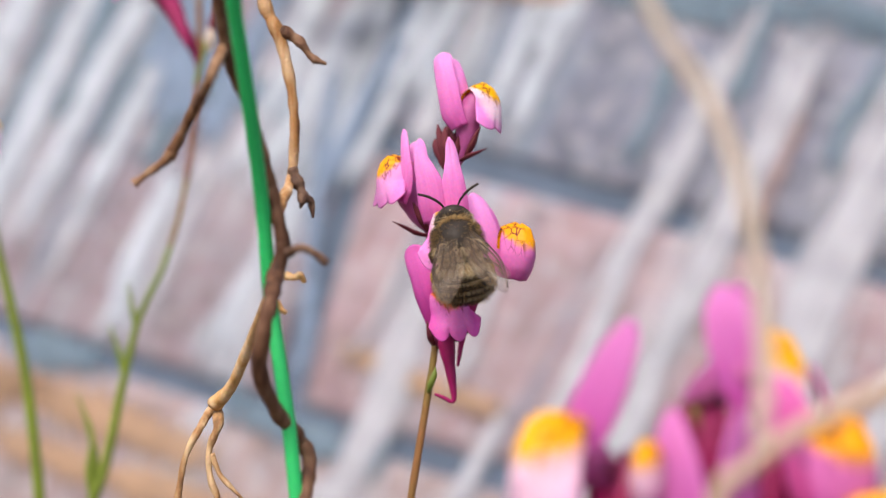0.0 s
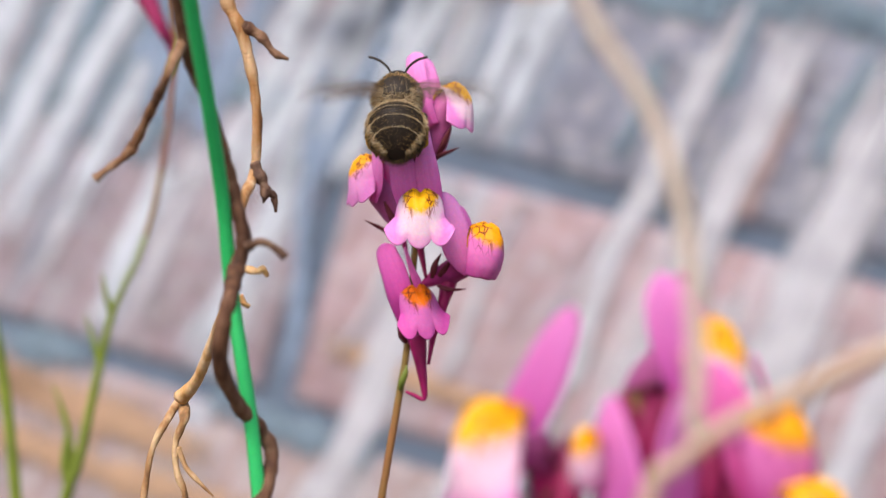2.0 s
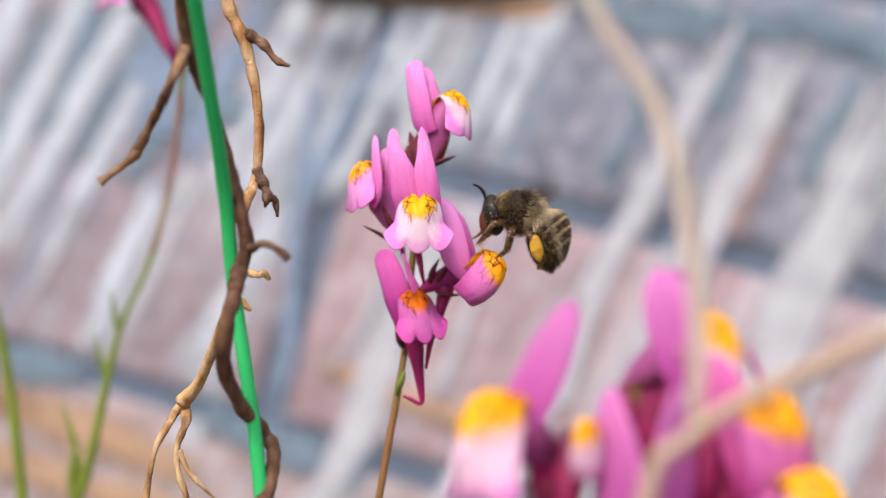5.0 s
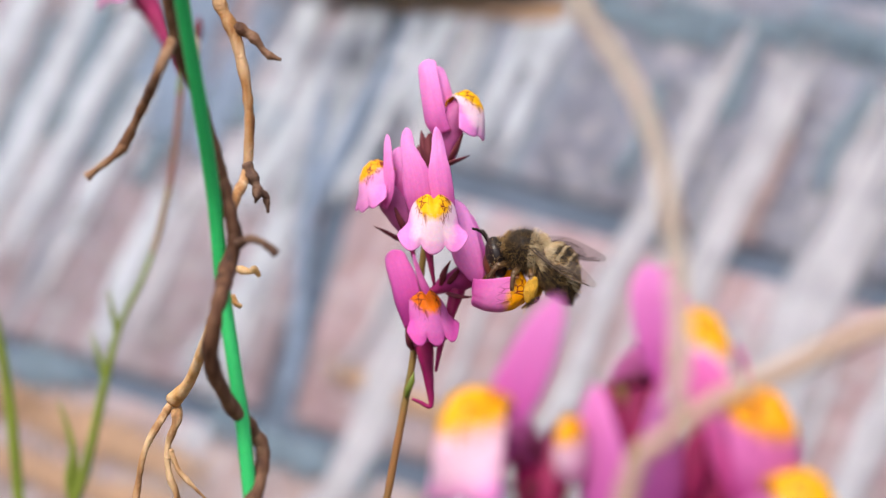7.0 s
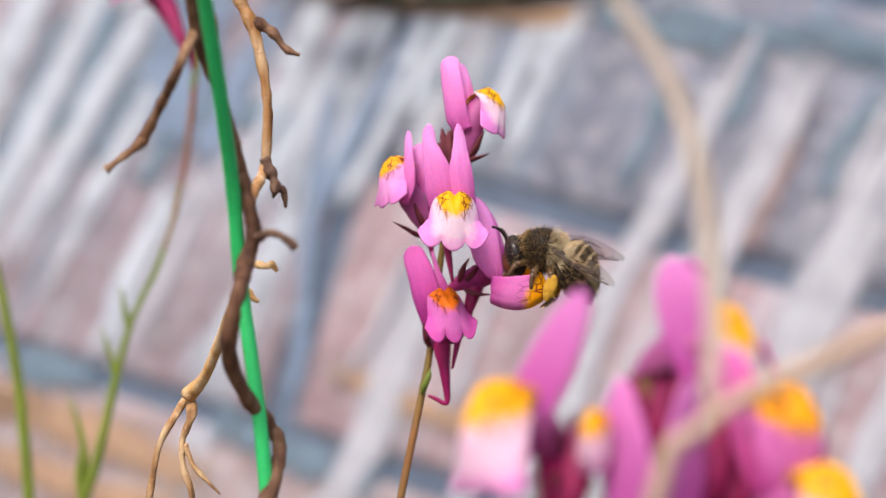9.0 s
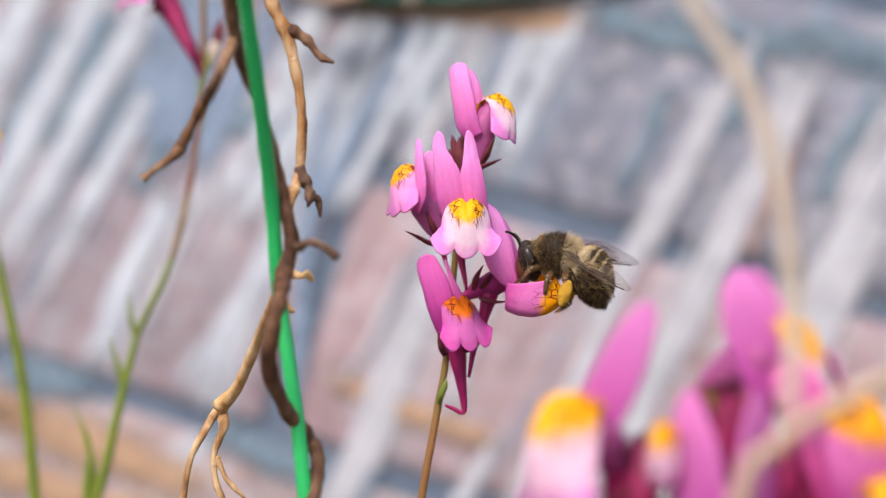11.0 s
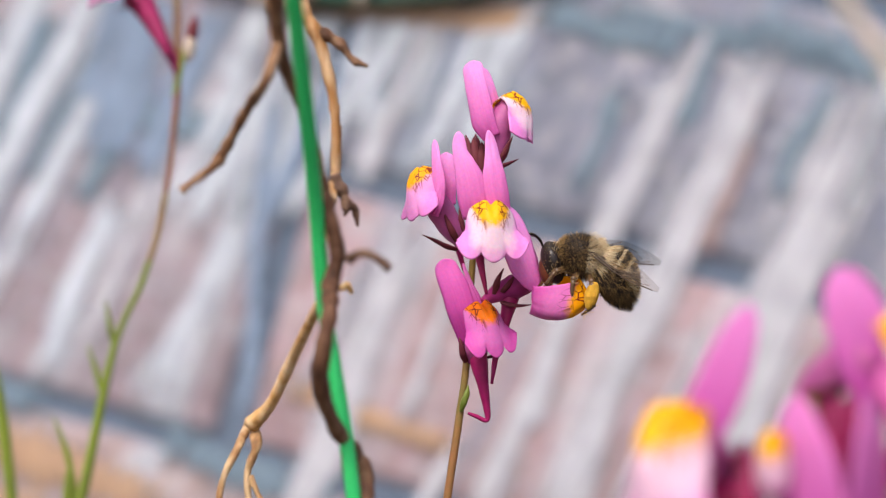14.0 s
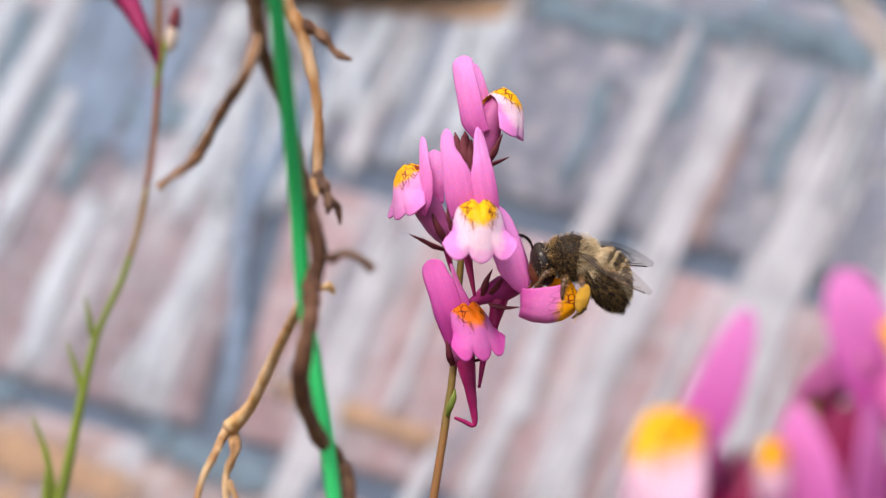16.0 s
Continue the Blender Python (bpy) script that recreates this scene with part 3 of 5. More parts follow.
def stains():
    rng = random.Random(2)
    for u, v0, v1, width in ((32, -62, 80, 6.5), (47.5, -70, 82, 9), (74, -72, 74, 15), (97, 40, 82, 4), (6, 50, 82, 6), (-12, -80, 16, 10), (-1, 24, 84, 6), (8, 28, 84, 5), (-14, 18, 84, 6), (-48, -45, 62, 9),
                             (-56, 0, 66, 5), (-76, -44, 4, 7), (-90, -20, 70, 6), (-104, -30, 70, 7), (-118, -40, 60, 8), (100, -72, 80, 9), (16, -86, -30, 4), (120, -70, 80, 9), (-136, -50, 60, 9), (-19, 30, 82, 8), (-9, 38, 82, 5)):
        smear(u, v0, v1, 0.17, width, rng, LIME_BLUE if u < -30 or v0 > 20 else LIME, "lime_streak", "pale lime streak")
    for k in range(24):
        u = -150 + 310 * k / 23 + rng.uniform(-3, 3)
        a, b = ((-44, 18), (26, 84))[k % 2]
        if k % 2 and u > -20:
            continue
        v0 = rng.uniform(a, a + 20)
        smear(u, v0, rng.uniform(b - 25, b), 0.17, rng.uniform(1.2, 3.2), rng, LIME_BLUE if k % 2 else LIME, "lime_streak", "pale lime streak", 0.45)
    for u, v0, v1, width in ((-78, -2, 36, 6), (-91, 0, 40, 5), (-104, 2, 44, 6), (-24, 30, 76, 5), (-17, 34, 60, 4), (56, 50, 80, 4), (83, 40, 72, 5), (36, 30, 60, 4), (-118, -10, 40, 5)):
        smear(u, v0, v1, 0.17, width, rng, TEAL, "grime_streak", "blue-grey grime streak", 0.4)
    for u, v0, v1, lean, width in ((-75, 10, 56, 0.0, 15), (-63, 6, 58, 0.08, 7), (-85, 22, 60, 0.1, 5)):
        smear(u, v0, v1, lean, width, rng, BLUE, "grime_streak", "blue-grey grime streak", 0.55)
    for u, v0, v1, width in ((-49, -2, 62, 8), (-41.5, 2, 64, 7), (-28.5, 8, 64, 4.5)):
        smear(u, v0, v1, 0.22, width, rng, LIME_BLUE, "lime_streak", "pale lime streak", 0.5)
    smear(-35, -2, 64, 0.22, 4.6, rng, BLUE, "grime_streak", "blue-grey grime streak", 0.6)
    smear(66, 22, 66, 0.17, 8, rng, BROWN, "brown_streak", "brown weathered streak", 0.4)
    smear(-23.3, -48, 40, -0.175, 4.2, rng, BLUE, "open_joint", "dark blue-grey open joint", 0.7)
    for u, v, ln, width in ((62, 75, 60, 6), (88, 77, 50, 8), (36, 71, 40, 7), (-62, 23, 46, 9), (-20, -52, 46, 8), (-86, -50, 30, 8)):
        ob = smear(0, -ln / 2, ln / 2, 0.03, width, rng, TEAL, "grime_patch", "blue-grey grime patch", 0.45)
        ob.matrix_basis = WALL.matrix_world.inverted() @ FACE @ pose(u * MM, v * MM, 0, 0, 0, 90)
    for u, v, ln, width in ((-12, 65, 62, 6), (-24, 64, 40, 5)):
        ob = smear(0, -ln / 2, ln / 2, 0.03, width, rng, RUST, "brown_streak", "brown weathered streak", 0.65)
        ob.matrix_basis = WALL.matrix_world.inverted() @ FACE @ pose(u * MM, v * MM, 0, 0, 0, 104 - 180)
    for u, v0, v1, width in ((-33, 46, 64, 6), (-24, 44, 62, 5)):
        smear(u, v0, v1, 0.2, width, rng, LIME_BLUE, "lime_streak", "pale lime streak", 0.62)
    for u, v, ln, width in ((4, -32.5, 46, 5), (-74, -63, 80, 9), (-62, -75, 90, 8), (-105, -60, 50, 6)):
        ob = smear(0, -ln / 2, ln / 2, 0.03, width, rng, RUST, "rust_stain", "tan rusty stain", 0.45)
        ob.matrix_basis = WALL.matrix_world.inverted() @ FACE @ pose(u * MM, v * MM, 0, 0, 0, 90)


def hanging_saucer():
    """A shallow round saucer hung on the wall, its lower rim just in view."""
    dish = tagged(new("hanging_saucer"), "dark green round plastic saucer hung on the brick wall", "saucer")
    green = material("dark_green_plastic", (0.02, 0.12, 0.09), 0.45, 0.7, 30, 600, 0.2, tint=(0.03, 0.05, 0.035))
    for name, prof in (("dish", [(0, 1), (118, 1), (121.5, 1.4), (121.5, 0), (118, -1), (0, -1)]), ("rim", [(121.6, 1.4), (126, 3), (130, 3.6), (131, 3), (128, 0), (121.6, -0.6), (121.6, 1.4)])):
        bm = bmesh.new()
        seg = 96
        rings = [[bm.verts.new((max(r, 0.01) * math.cos(2 * math.pi * j / seg) * MM, max(r, 0.01) * math.sin(2 * math.pi * j / seg) * MM, z * MM)) for j in range(seg)] for r, z in prof]
        for a, c in zip(rings, rings[1:]):
            for j in range(seg):
                bm.faces.new((a[j], a[(j + 1) % seg], c[(j + 1) % seg], c[j]))
        bmesh.ops.remove_doubles(bm, verts=bm.verts, dist=0.00005)
        part(name, bm, green, dish)
    spot = FACE.inverted() @ Vector((0.006, 0.285, 0.4453))
    dish.matrix_world = FACE @ Matrix.Translation((spot.x, spot.y, 0.002))


setting()
stains()
hanging_saucer()

def dry_scraps():
    """A withered strand and a curled leaf caught on the saucer."""
    for name, label, pts, radii, flat in (
            ("grass_strand", "pale withered grass strand hanging over the saucer", [(-5.1, 262, 331.9), (-5.6, 262, 323.6), (-6.2, 262, 315.4)], [1.2, 1.8, 1.0], 0.4),
            ("dry_leaf", "curled tan dry leaf lying on the saucer", [(-39, 262, 321.9), (-32.2, 262, 319.9), (-24, 262, 318.5), (-15.8, 262, 321), (-9.1, 262, 324.7)], [0.8, 3.2, 3.8, 2.8, 0.8], 0.35)):
        bm = bmesh.new()
        tube(bm, pts, radii, 6, 8, 0.08, flat)
        tagged(link(name, bm, STRAW if name == "grass_strand" else STALK), label, "grass" if name == "grass_strand" else "leaf")


dry_scraps()


# ---------------------------------------------------------------- the flower that the bee visits
def spike_flower(plant, throat, radii, petals, lip, spur, spur_r, sepals, skin=None, spur_mat=None):
    """A flower of the spike: its tube carries two upper petals, the lip, the spur and the sepals.
    petals: midrib, half widths, facing, cup and material; lip: its shape, material, pose and size."""
    bm = bmesh.new()
    tube(bm, throat, radii, 6, 16, 0.10, 0.92)
    body = part("flower", bm, skin or TUBE, plant)
    for k, (path, widths, out, cup, mat) in enumerate(petals):
        thick(part("upper_petal", sheet(blade(path, widths, out, cup, 0.88, seed=k + len(path) + path[0][2]), 14, 26), mat, body), 0.14)
    shape, mat, at, size = lip
    low = thick(part("lower_lip", sheet(shape, 36, 32), mat, body), 0.16)
    low.matrix_basis = at @ Matrix.Scale(size, 4)
    bm = bmesh.new()
    tube(bm, spur, spur_r, 7, 10, 0.06)
    part("spur", bm, spur_mat or CRIMSON, body, "crimson tapering nectar spur")
    for k, pts in enumerate(sepals):
        bm = bmesh.new()
        tube(bm, pts, [0.3, 0.42, 0.3, 0.05], 5, 7, 0.1, 0.45, k)
        part("sepal", bm, MAROON, body, "dark maroon pointed sepal")
    return body, low


FACING_LIP = pose(-0.0003, -0.0054, 0.0216, 0, 0, 2)


def main_flower():
    p = plant_root("toadflax", "pink toadflax spike with yellow-lipped flowers on a thin stem", "toadflax spikes")
    stem(p, [(-28, 20, -232), (-22, 12, -140), (-13, 4, -60), (-9.3, 1.8, -38), (-5.6, 0.5, -15), (-4.5, 0.6, -8), (-3.2, 1.0, 0), (-2.3, 1.4, 6), (-1.7, 1.8, 14.5), (-1.1, 1.8, 21), (-0.6, 2.0, 27)],
         [1.0, 0.8, 0.6, 0.5, 0.45, 0.45, 0.42, 0.4, 0.36, 0.3], STEM, label="thin brown-green stem")
    bm = bmesh.new()
    tube(bm, [(-3.0, 0.5, 1.0), (-2.75, 0.1, 1.9), (-2.35, 0.1, 3.0), (-2.2, 0.3, 3.9)], [0.2, 0.42, 0.34, 0.06], 5, 7, 0.1, 0.6)
    part("bract", bm, GREEN, p, "small green bract on the stem")
    at = lambda x, y, z, rx=0, ry=0, rz=0: pose(x * MM, y * MM, z * MM, rx, ry, rz)
    # facing the lens
    facing = spike_flower(p, ((-0.7, 1.4, 18.2), (-0.6, -0.4, 19.2), (-0.4, -2.8, 21.0), (-0.35, -5.0, 22.6)), (0.5, 1.2, 2.0, 1.8),
                          (([(-1.85, -4.9, 21.85), (-2.05, -5.5, 24.0), (-2.42, -5.6, 26.3), (-2.9, -5.4, 27.8), (-3.32, -5.1, 29.2), (-3.5, -4.8, 31.2)], ((1.18, 1.2), (1.6, 1.6), (1.52, 1.4), (1.17, 1.02), (0.78, 0.7), (0.58, 0.55)), (-0.15, -1, 0.1), 0.28, PINK),
                           ([(0.9, -4.9, 21.85), (0.66, -5.5, 24.0), (0.32, -5.6, 26.3), (0.15, -5.4, 27.8), (0.05, -5.1, 29.1), (-0.25, -4.8, 31.35)], ((1.25, 1.28), (1.35, 1.35), (1.25, 1.28), (0.9, 1.05), (0.7, 0.82), (0.42, 0.46)), (0.15, -1, 0.1), 0.28, PINK)),
                          (open_lip(0.96, 1.1, 0.8), LIP, FACING_LIP, 0.965),
                          ((-0.9, 0.4, 18.6), (-0.7, 0.2, 17.0), (-0.4, 0.2, 15.4), (-0.1, 0.3, 13.8)), (0.6, 0.42, 0.3, 0.16),
                          (((-1.2, 0.6, 18.2), (-1.7, -0.6, 19.2), (-2.1, -1.2, 20.2), (-2.5, -1.6, 21.1)), ((0.1, 0.8, 18.2), (0.4, -0.4, 18.6), (0.7, -1.0, 19.1), (1.0, -1.6, 19.6))), spur_mat=DARK_CRIMSON)
    # the topmost, turned aside
    spike_flower(p, ((0.3, 1.7, 27.0), (1.1, 1.1, 28.6), (1.35, 0.6, 30.2), (1.4, 0.3, 31.8), (2.1, 0.3, 33.4), (2.85, 0.3, 35.0)), (0.4, 0.95, 1.3, 1.5, 1.35, 1.1),
                 (([(0.7, -1.1, 31.0), (0.0, -1.4, 32.5), (-0.45, -1.45, 34.4), (-0.9, -1.2, 36.3), (-1.3, -0.8, 38.0), (-1.5, -0.4, 39.3)], ((1.3, 0.7), (1.75, 0.85), (1.65, 0.9), (1.5, 0.92), (1.3, 0.95), (1.1, 0.9)), (-0.25, -1, 0.0), 0.34, PINK),
                  ([(1.75, 0.6, 31.6), (1.15, 0.3, 33.5), (0.62, 0.2, 35.4), (0.15, 0.4, 37.0), (-0.3, 0.8, 38.7)], (0.75, 0.98, 1.0, 0.95, 0.75), (0.5, -1, 0), 0.3, PINK)),
                 (open_lip(0.86, 0.6, 1.0, 1.1), LIP, at(1.95, 0.8, 34.1, -2, 0, 74), 0.84),
                 ((1.2, 1.8, 29.6), (0.8, 1.9, 28.2), (0.2, 2.0, 26.6), (-0.2, 2.0, 25.2)), (0.7, 0.5, 0.35, 0.2),
                 (((0.6, 1.0, 27.2), (1.5, 0.3, 27.7), (2.5, 0.1, 28.1), (3.6, 0.2, 28.6)), ((1.2, 0.4, 27.8), (1.9, -0.4, 29.0), (2.3, -0.7, 30.0), (2.8, -0.9, 31.0)), ((0.0, 1.0, 27.4), (0.3, 0.4, 28.8), (0.5, 0.1, 30.0), (0.3, 0.0, 31.3))))
    # turned to the other side
    spike_flower(p, ((-2.2, 1.6, 18.6), (-3.4, 0.8, 20.4), (-4.4, 0.3, 21.9), (-5.3, -0.2, 23.4), (-5.8, -0.4, 24.8)), (0.4, 1.15, 1.5, 1.5, 1.0),
                 (([(-6.0, -2.0, 22.3), (-5.62, -2.3, 24.2), (-5.5, -2.4, 25.8), (-5.68, -2.1, 28.0), (-5.75, -1.7, 29.4), (-5.8, -1.4, 30.6)], (0.5, 0.82, 0.82, 0.56, 0.44, 0.34), (-0.7, -1, 0), 0.2, PINK),
                  ([(-4.3, 0.0, 23.6), (-4.45, -0.3, 25.4), (-4.5, -0.4, 27.3), (-4.45, -0.2, 29.3)], (0.9, 1.05, 1.0, 0.85), (-0.3, -1, 0), 0.2, PINK)),
                 (open_lip(0.85, 0.6, 1.05, 0.5), LIP_PINK, at(-6.0, 0.4, 25.95, 3, -4, -58), 0.86),
                 ((-3.8, 1.4, 21.4), (-3.2, 1.5, 19.8), (-2.8, 1.7, 18.0), (-2.4, 1.8, 16.4)), (0.7, 0.5, 0.35, 0.2),
                 (((-3.3, 0.4, 18.7), (-4.4, -0.3, 19.0), (-5.6, -0.5, 19.6), (-7.1, -0.4, 20.3)), ((-3.0, 0.2, 19.2), (-3.8, -0.8, 20.4), (-4.4, -1.2, 21.6), (-4.9, -1.3, 22.8)), ((-2.4, 0.8, 19.4), (-2.7, 0.0, 20.8), (-2.9, -0.3, 22.0), (-3.1, -0.4, 23.2))))
    # the one that the bee presses down
    press = spike_flower(p, ((-0.4, 1.2, 13.0), (1.4, 0.4, 14.0), (3.0, -0.1, 14.6), (4.2, -0.4, 15.3), (4.7, -0.6, 16.2)), (0.5, 1.15, 1.45, 1.4, 0.9),
                         (([(1.9, -0.6, 23.5), (2.5, -1.6, 21.6), (3.1, -2.1, 19.5), (3.8, -2.4, 17.2), (4.6, -2.3, 15.4), (5.0, -2.1, 14.3)][::-1], (0.6, 1.25, 1.75, 1.85, 1.55, 0.9), (0.25, -1, 0.25), 0.30, PINK),
                          ([(5.2, 0.4, 15.2), (4.6, 0.8, 17.6), (3.9, 1.1, 20.0), (3.2, 1.3, 22.0)], (0.8, 1.3, 1.2, 0.8), (0.4, -1, 0), 0.3, DEEP_PINK)),
                         (lower_lip(0.1, -0.15, 0.6), LIP_ORANGE, at(4.9, -2.6, 18.6, 0, 6, 40), 0.93),
                         ((2.6, 0.2, 13.6), (1.8, -0.2, 10.6), (0.9, -0.4, 7.6), (0.3, -0.5, 4.0)), (0.95, 0.62, 0.4, 0.16),
                         (((0.7, -0.4, 13.8), (0.85, -0.9, 14.7), (1.1, -1.0, 15.5), (1.7, -0.9, 16.6)), ((1.4, -0.8, 12.9), (2.4, -1.4, 12.6), (3.4, -1.6, 12.5), (4.6, -1.5, 12.6)), ((1.5, -0.9, 14.0), (2.0, -1.4, 14.6), (2.4, -1.6, 15.2), (2.8, -1.6, 15.8))), THROAT)[1]
    # the lowest
    spike_flower(p, ((-1.9, 1.6, 6.4), (-1.5, 0.8, 7.6), (-1.1, 0.2, 9.2), (-1.0, -0.8, 11.2)), (0.6, 1.4, 1.7, 1.5),
                 (([(-2.0, -0.8, 8.6), (-2.7, -1.3, 10.8), (-3.3, -1.4, 12.8), (-3.9, -1.2, 14.6), (-4.5, -0.8, 16.2), (-4.95, -0.5, 17.6)], (1.3, 1.55, 1.62, 1.55, 1.35, 1.1), (-0.35, -1, 0.1), 0.3, MAGENTA_PINK),
                  ([(-0.6, 0.4, 11.6), (-1.1, 0.6, 13.4), (-1.9, 0.9, 15.2), (-2.55, 1.2, 17.2)], (0.9, 0.6, 0.36, 0.2), (0.8, -1, 0), 0.25, DEEP_PINK)),
                 (open_lip(0.82, 1.25, 0.6), LIP_DEEP, at(-1.05, -1.2, 11.0, -4, -9, 16), 0.92),
                 ((-1.2, 0.8, 8.4), (-0.95, 0.4, 6.2), (-0.6, 0.1, 4.0), (-0.3, 0.0, 2.0), (-0.12, -0.1, 0.35), (-0.5, -0.1, 0.05), (-1.3, -0.1, 0.45), (-2.3, -0.1, 0.85)), (1.25, 0.98, 0.66, 0.45, 0.3, 0.27, 0.24, 0.16),
                 (((-0.4, 0.6, 6.8), (0.4, 0.0, 7.0), (1.0, -0.2, 7.4), (1.6, -0.2, 8.0)), ((-2.4, 0.6, 6.4), (-2.8, -0.2, 7.2), (-3.0, -0.5, 8.2), (-3.2, -0.5, 9.2))))
    for k, (x, y, z, x2, z2, r) in enumerate(((-0.9, 2.0, 26.6, -2.05, 31.4, 0.5), (-0.5, 1.6, 26.4, -1.25, 31.1, 0.62), (-0.2, 1.5, 26.4, -0.35, 30.6, 0.66), (0.0, 2.0, 26.6, 0.45, 31.7, 0.5), (0.2, 2.4, 26.8, 1.0, 30.6, 0.6), (-0.5, 2.8, 26.8, -0.9, 31.6, 0.6), (-1.1, 2.6, 26.4, -2.4, 29.8, 0.6))):
        bm = bmesh.new()
        tube(bm, [(x, y, z), (x * 0.5 + x2 * 0.5 - 0.1, y - 0.1, (z + z2) / 2), (x * 0.15 + x2 * 0.85, y + 0.1, z + (z2 - z) * 0.8), (x2, y + 0.3, z2)], [r * 0.6, r, r * 0.75, 0.05], 6, 8, 0.15, 0.7, k)
        part("bud", bm, MAROON, p, "closed dark maroon bud")
    return p, press, facing


spike, pressed_lip, (facing_flower, facing_lip) = main_flower()


# ---------------------------------------------------------------- the near spike
def near_flower():
    p = plant_root("toadflax", "pink toadflax spike crowded with yellow-lipped flowers near by", "toadflax spikes")
    stem(p, [(20, -4, -236), (16, 0, -150), (11, 2, -60), (9.5, 2.5, -20), (9, 2.5, -8), (9, 2.5, 3)], [1.2, 1.0, 0.8, 0.7, 0.6, 0.5], STEM, label="thin brown-green stem")
    flower(p, (-1.3, -1.5, 0.0), (-4, -2, -48), 1.22, lean=14, drop=1.0, slim=0.56, tilt=8, tall=1.2, form="leaf", petal=NEAR_PINK, lip=LIP_NEAR, petals=(1,), cut=(0.3, 0.45, 0.0))
    flower(p, (4.9, -3.0, -0.8), (0, 0, -24), 0.68, petals=(), lip=LIP_NEAR, lip_slim=0.7, cut=(0.2, -0.1, 0.5))
    flower(p, (9.0, -5.5, -9.4), (-4, 0, -4), 1.2, petal=NEAR_PINK, lip=NEAR_PINK, tall=1.3, slim=0.95, form="leaf")
    flower(p, (13.6, 1.5, 6.0), (-2, 0, 62), 1.22, lean=4, drop=2.9, slim=0.72, form="leaf", petal=NEAR_PINK, lip=LIP_NEAR, lip_slim=0.5, lip_back=-0.3)
    flower(p, (18.2, -2.0, 0.2), (0, -8, 32), 1.2, lip=LIP_ORANGE, petal=MAGENTA, lean=10, drop=3.2, slim=0.8, cut=(0.2, -0.1, 0.4))
    flower(p, (20.4, -5.0, -5.4), (0, 0, 48), 1.15, petals=(), lip=LIP_NEAR, cut=(0.2, 0.0, 0.4))
    for k, (x, y, z, a, b, s) in enumerate(((8.6, 1.5, -2.0, 4, -10, 2.0), (9.8, 1.0, -2.2, 10, 8, 1.9), (1.4, 2, -5.0, 60, 40, 2.2), (14.5, 1.5, -5.5, 50, -40, 2.2), (10.5, 2.4, -1.2, -4, 16, 1.8), (3.4, -1.0, -6.6, 20, 10, 2.6), (2.4, -0.6, -7.5, 10, -24, 2.4), (10.2, -0.5, -4.0, 0, 6, 2.6), (15.6, -1.0, -7.5, 10, -16, 2.6), (11.2, 0.8, -3.0, 0, 10, 2.4), (13.6, -0.6, -7.0, 0, 14, 2.8), (12.2, 0.2, -6.0, 6, -8, 2.6))):
        bud(p, (x, y, z), (a, b, 30 * k), s, DARK_CRIMSON)
    return p


near_spike = near_flower()


# ---------------------------------------------------------------- the spike behind, with narrow leaves
def leaf(plant, pts, radii):
    bm = bmesh.new()
    tube(bm, pts, radii, 6, 8, 0.05, 0.45)
    return part("leaf", bm, GREEN, plant, "narrow green leaf")


def far_flower():
    p = plant_root("toadflax", "slender toadflax spike with narrow green leaves and a pink flower", "toadflax spikes")
    stem(p, [(-30, 10, -240), (-24, 8, -150), (-15, 4, -70), (-7.5, 0.5, -30), (-4.6, 0, -20.4), (-1.7, 0, -7.1), (0, 0, 0), (1.6, 0, 4), (3.4, 0, 7.6), (4.9, 0, 11.6)], [1.1, 1.0, 0.9, 0.85, 0.78, 0.62, 0.5, 0.45, 0.42, 0.42], GREEN, label="green lower stem")
    stem(p, [(4.9, 0, 11.6), (6.1, 0, 15.7), (7.2, 0, 21.0)], [0.42, 0.42, 0.43], MIDSTEM, label="olive middle of the stem")
    stem(p, [(7.2, 0, 21.0), (8.0, 0, 26), (9.0, 0, 37), (9.0, 0, 47), (8.8, 0, 56)], [0.43, 0.46, 0.5, 0.48, 0.4], REDSTEM, label="reddish upper stem")
    leaf(p, [(0, 0, 0), (-0.6, -0.4, 2.8), (-1.2, -0.5, 6.3)], [0.42, 0.42, 0.12])
    leaf(p, [(-1.7, 0, -7.1), (-2.4, -0.4, -4), (-3.7, -0.6, 0.2)], [0.42, 0.42, 0.12])
    leaf(p, [(-5.4, 0, -22), (-6.6, -0.4, -15), (-8.4, -0.5, -9.8)], [0.5, 0.46, 0.12])
    leaf(p, [(-6.0, 0, -26), (-6.6, -0.6, -21), (-6.4, -0.6, -16.5)], [0.7, 0.7, 0.15])
    flower(p, (0.6, -1.0, 52.0), (-10, -6, -50), 1.1, spur=((0, 3.2, -2.2), (1.5, 4.6, -5.0), (3.2, 5.6, -8.4), (4.0, 6.2, -10.5)), spur_r=2.0, spur_mat=DARK_CRIMSON, lip_back=0.5)
    stem(p, [(8.6, 0, 34.5), (9.3, -0.2, 38), (10.2, -0.3, 41.4)], [0.45, 0.42, 0.42], GREEN, "pedicel", seed=2)
    stem(p, [(9.0, 0, 38.0), (8.1, -0.3, 40.4), (6.6, -0.6, 43.2)], [0.6, 0.85, 1.0], DARK_CRIMSON, "pedicel", "dark crimson flower stalk", seed=3)
    bud(p, (10.5, -0.3, 39.8), (0, 8, 0), 1.7, STRAW)
    bud(p, (10.9, -0.3, 42.0), (0, 10, 0), 1.55)
    return p


far_spike = far_flower()


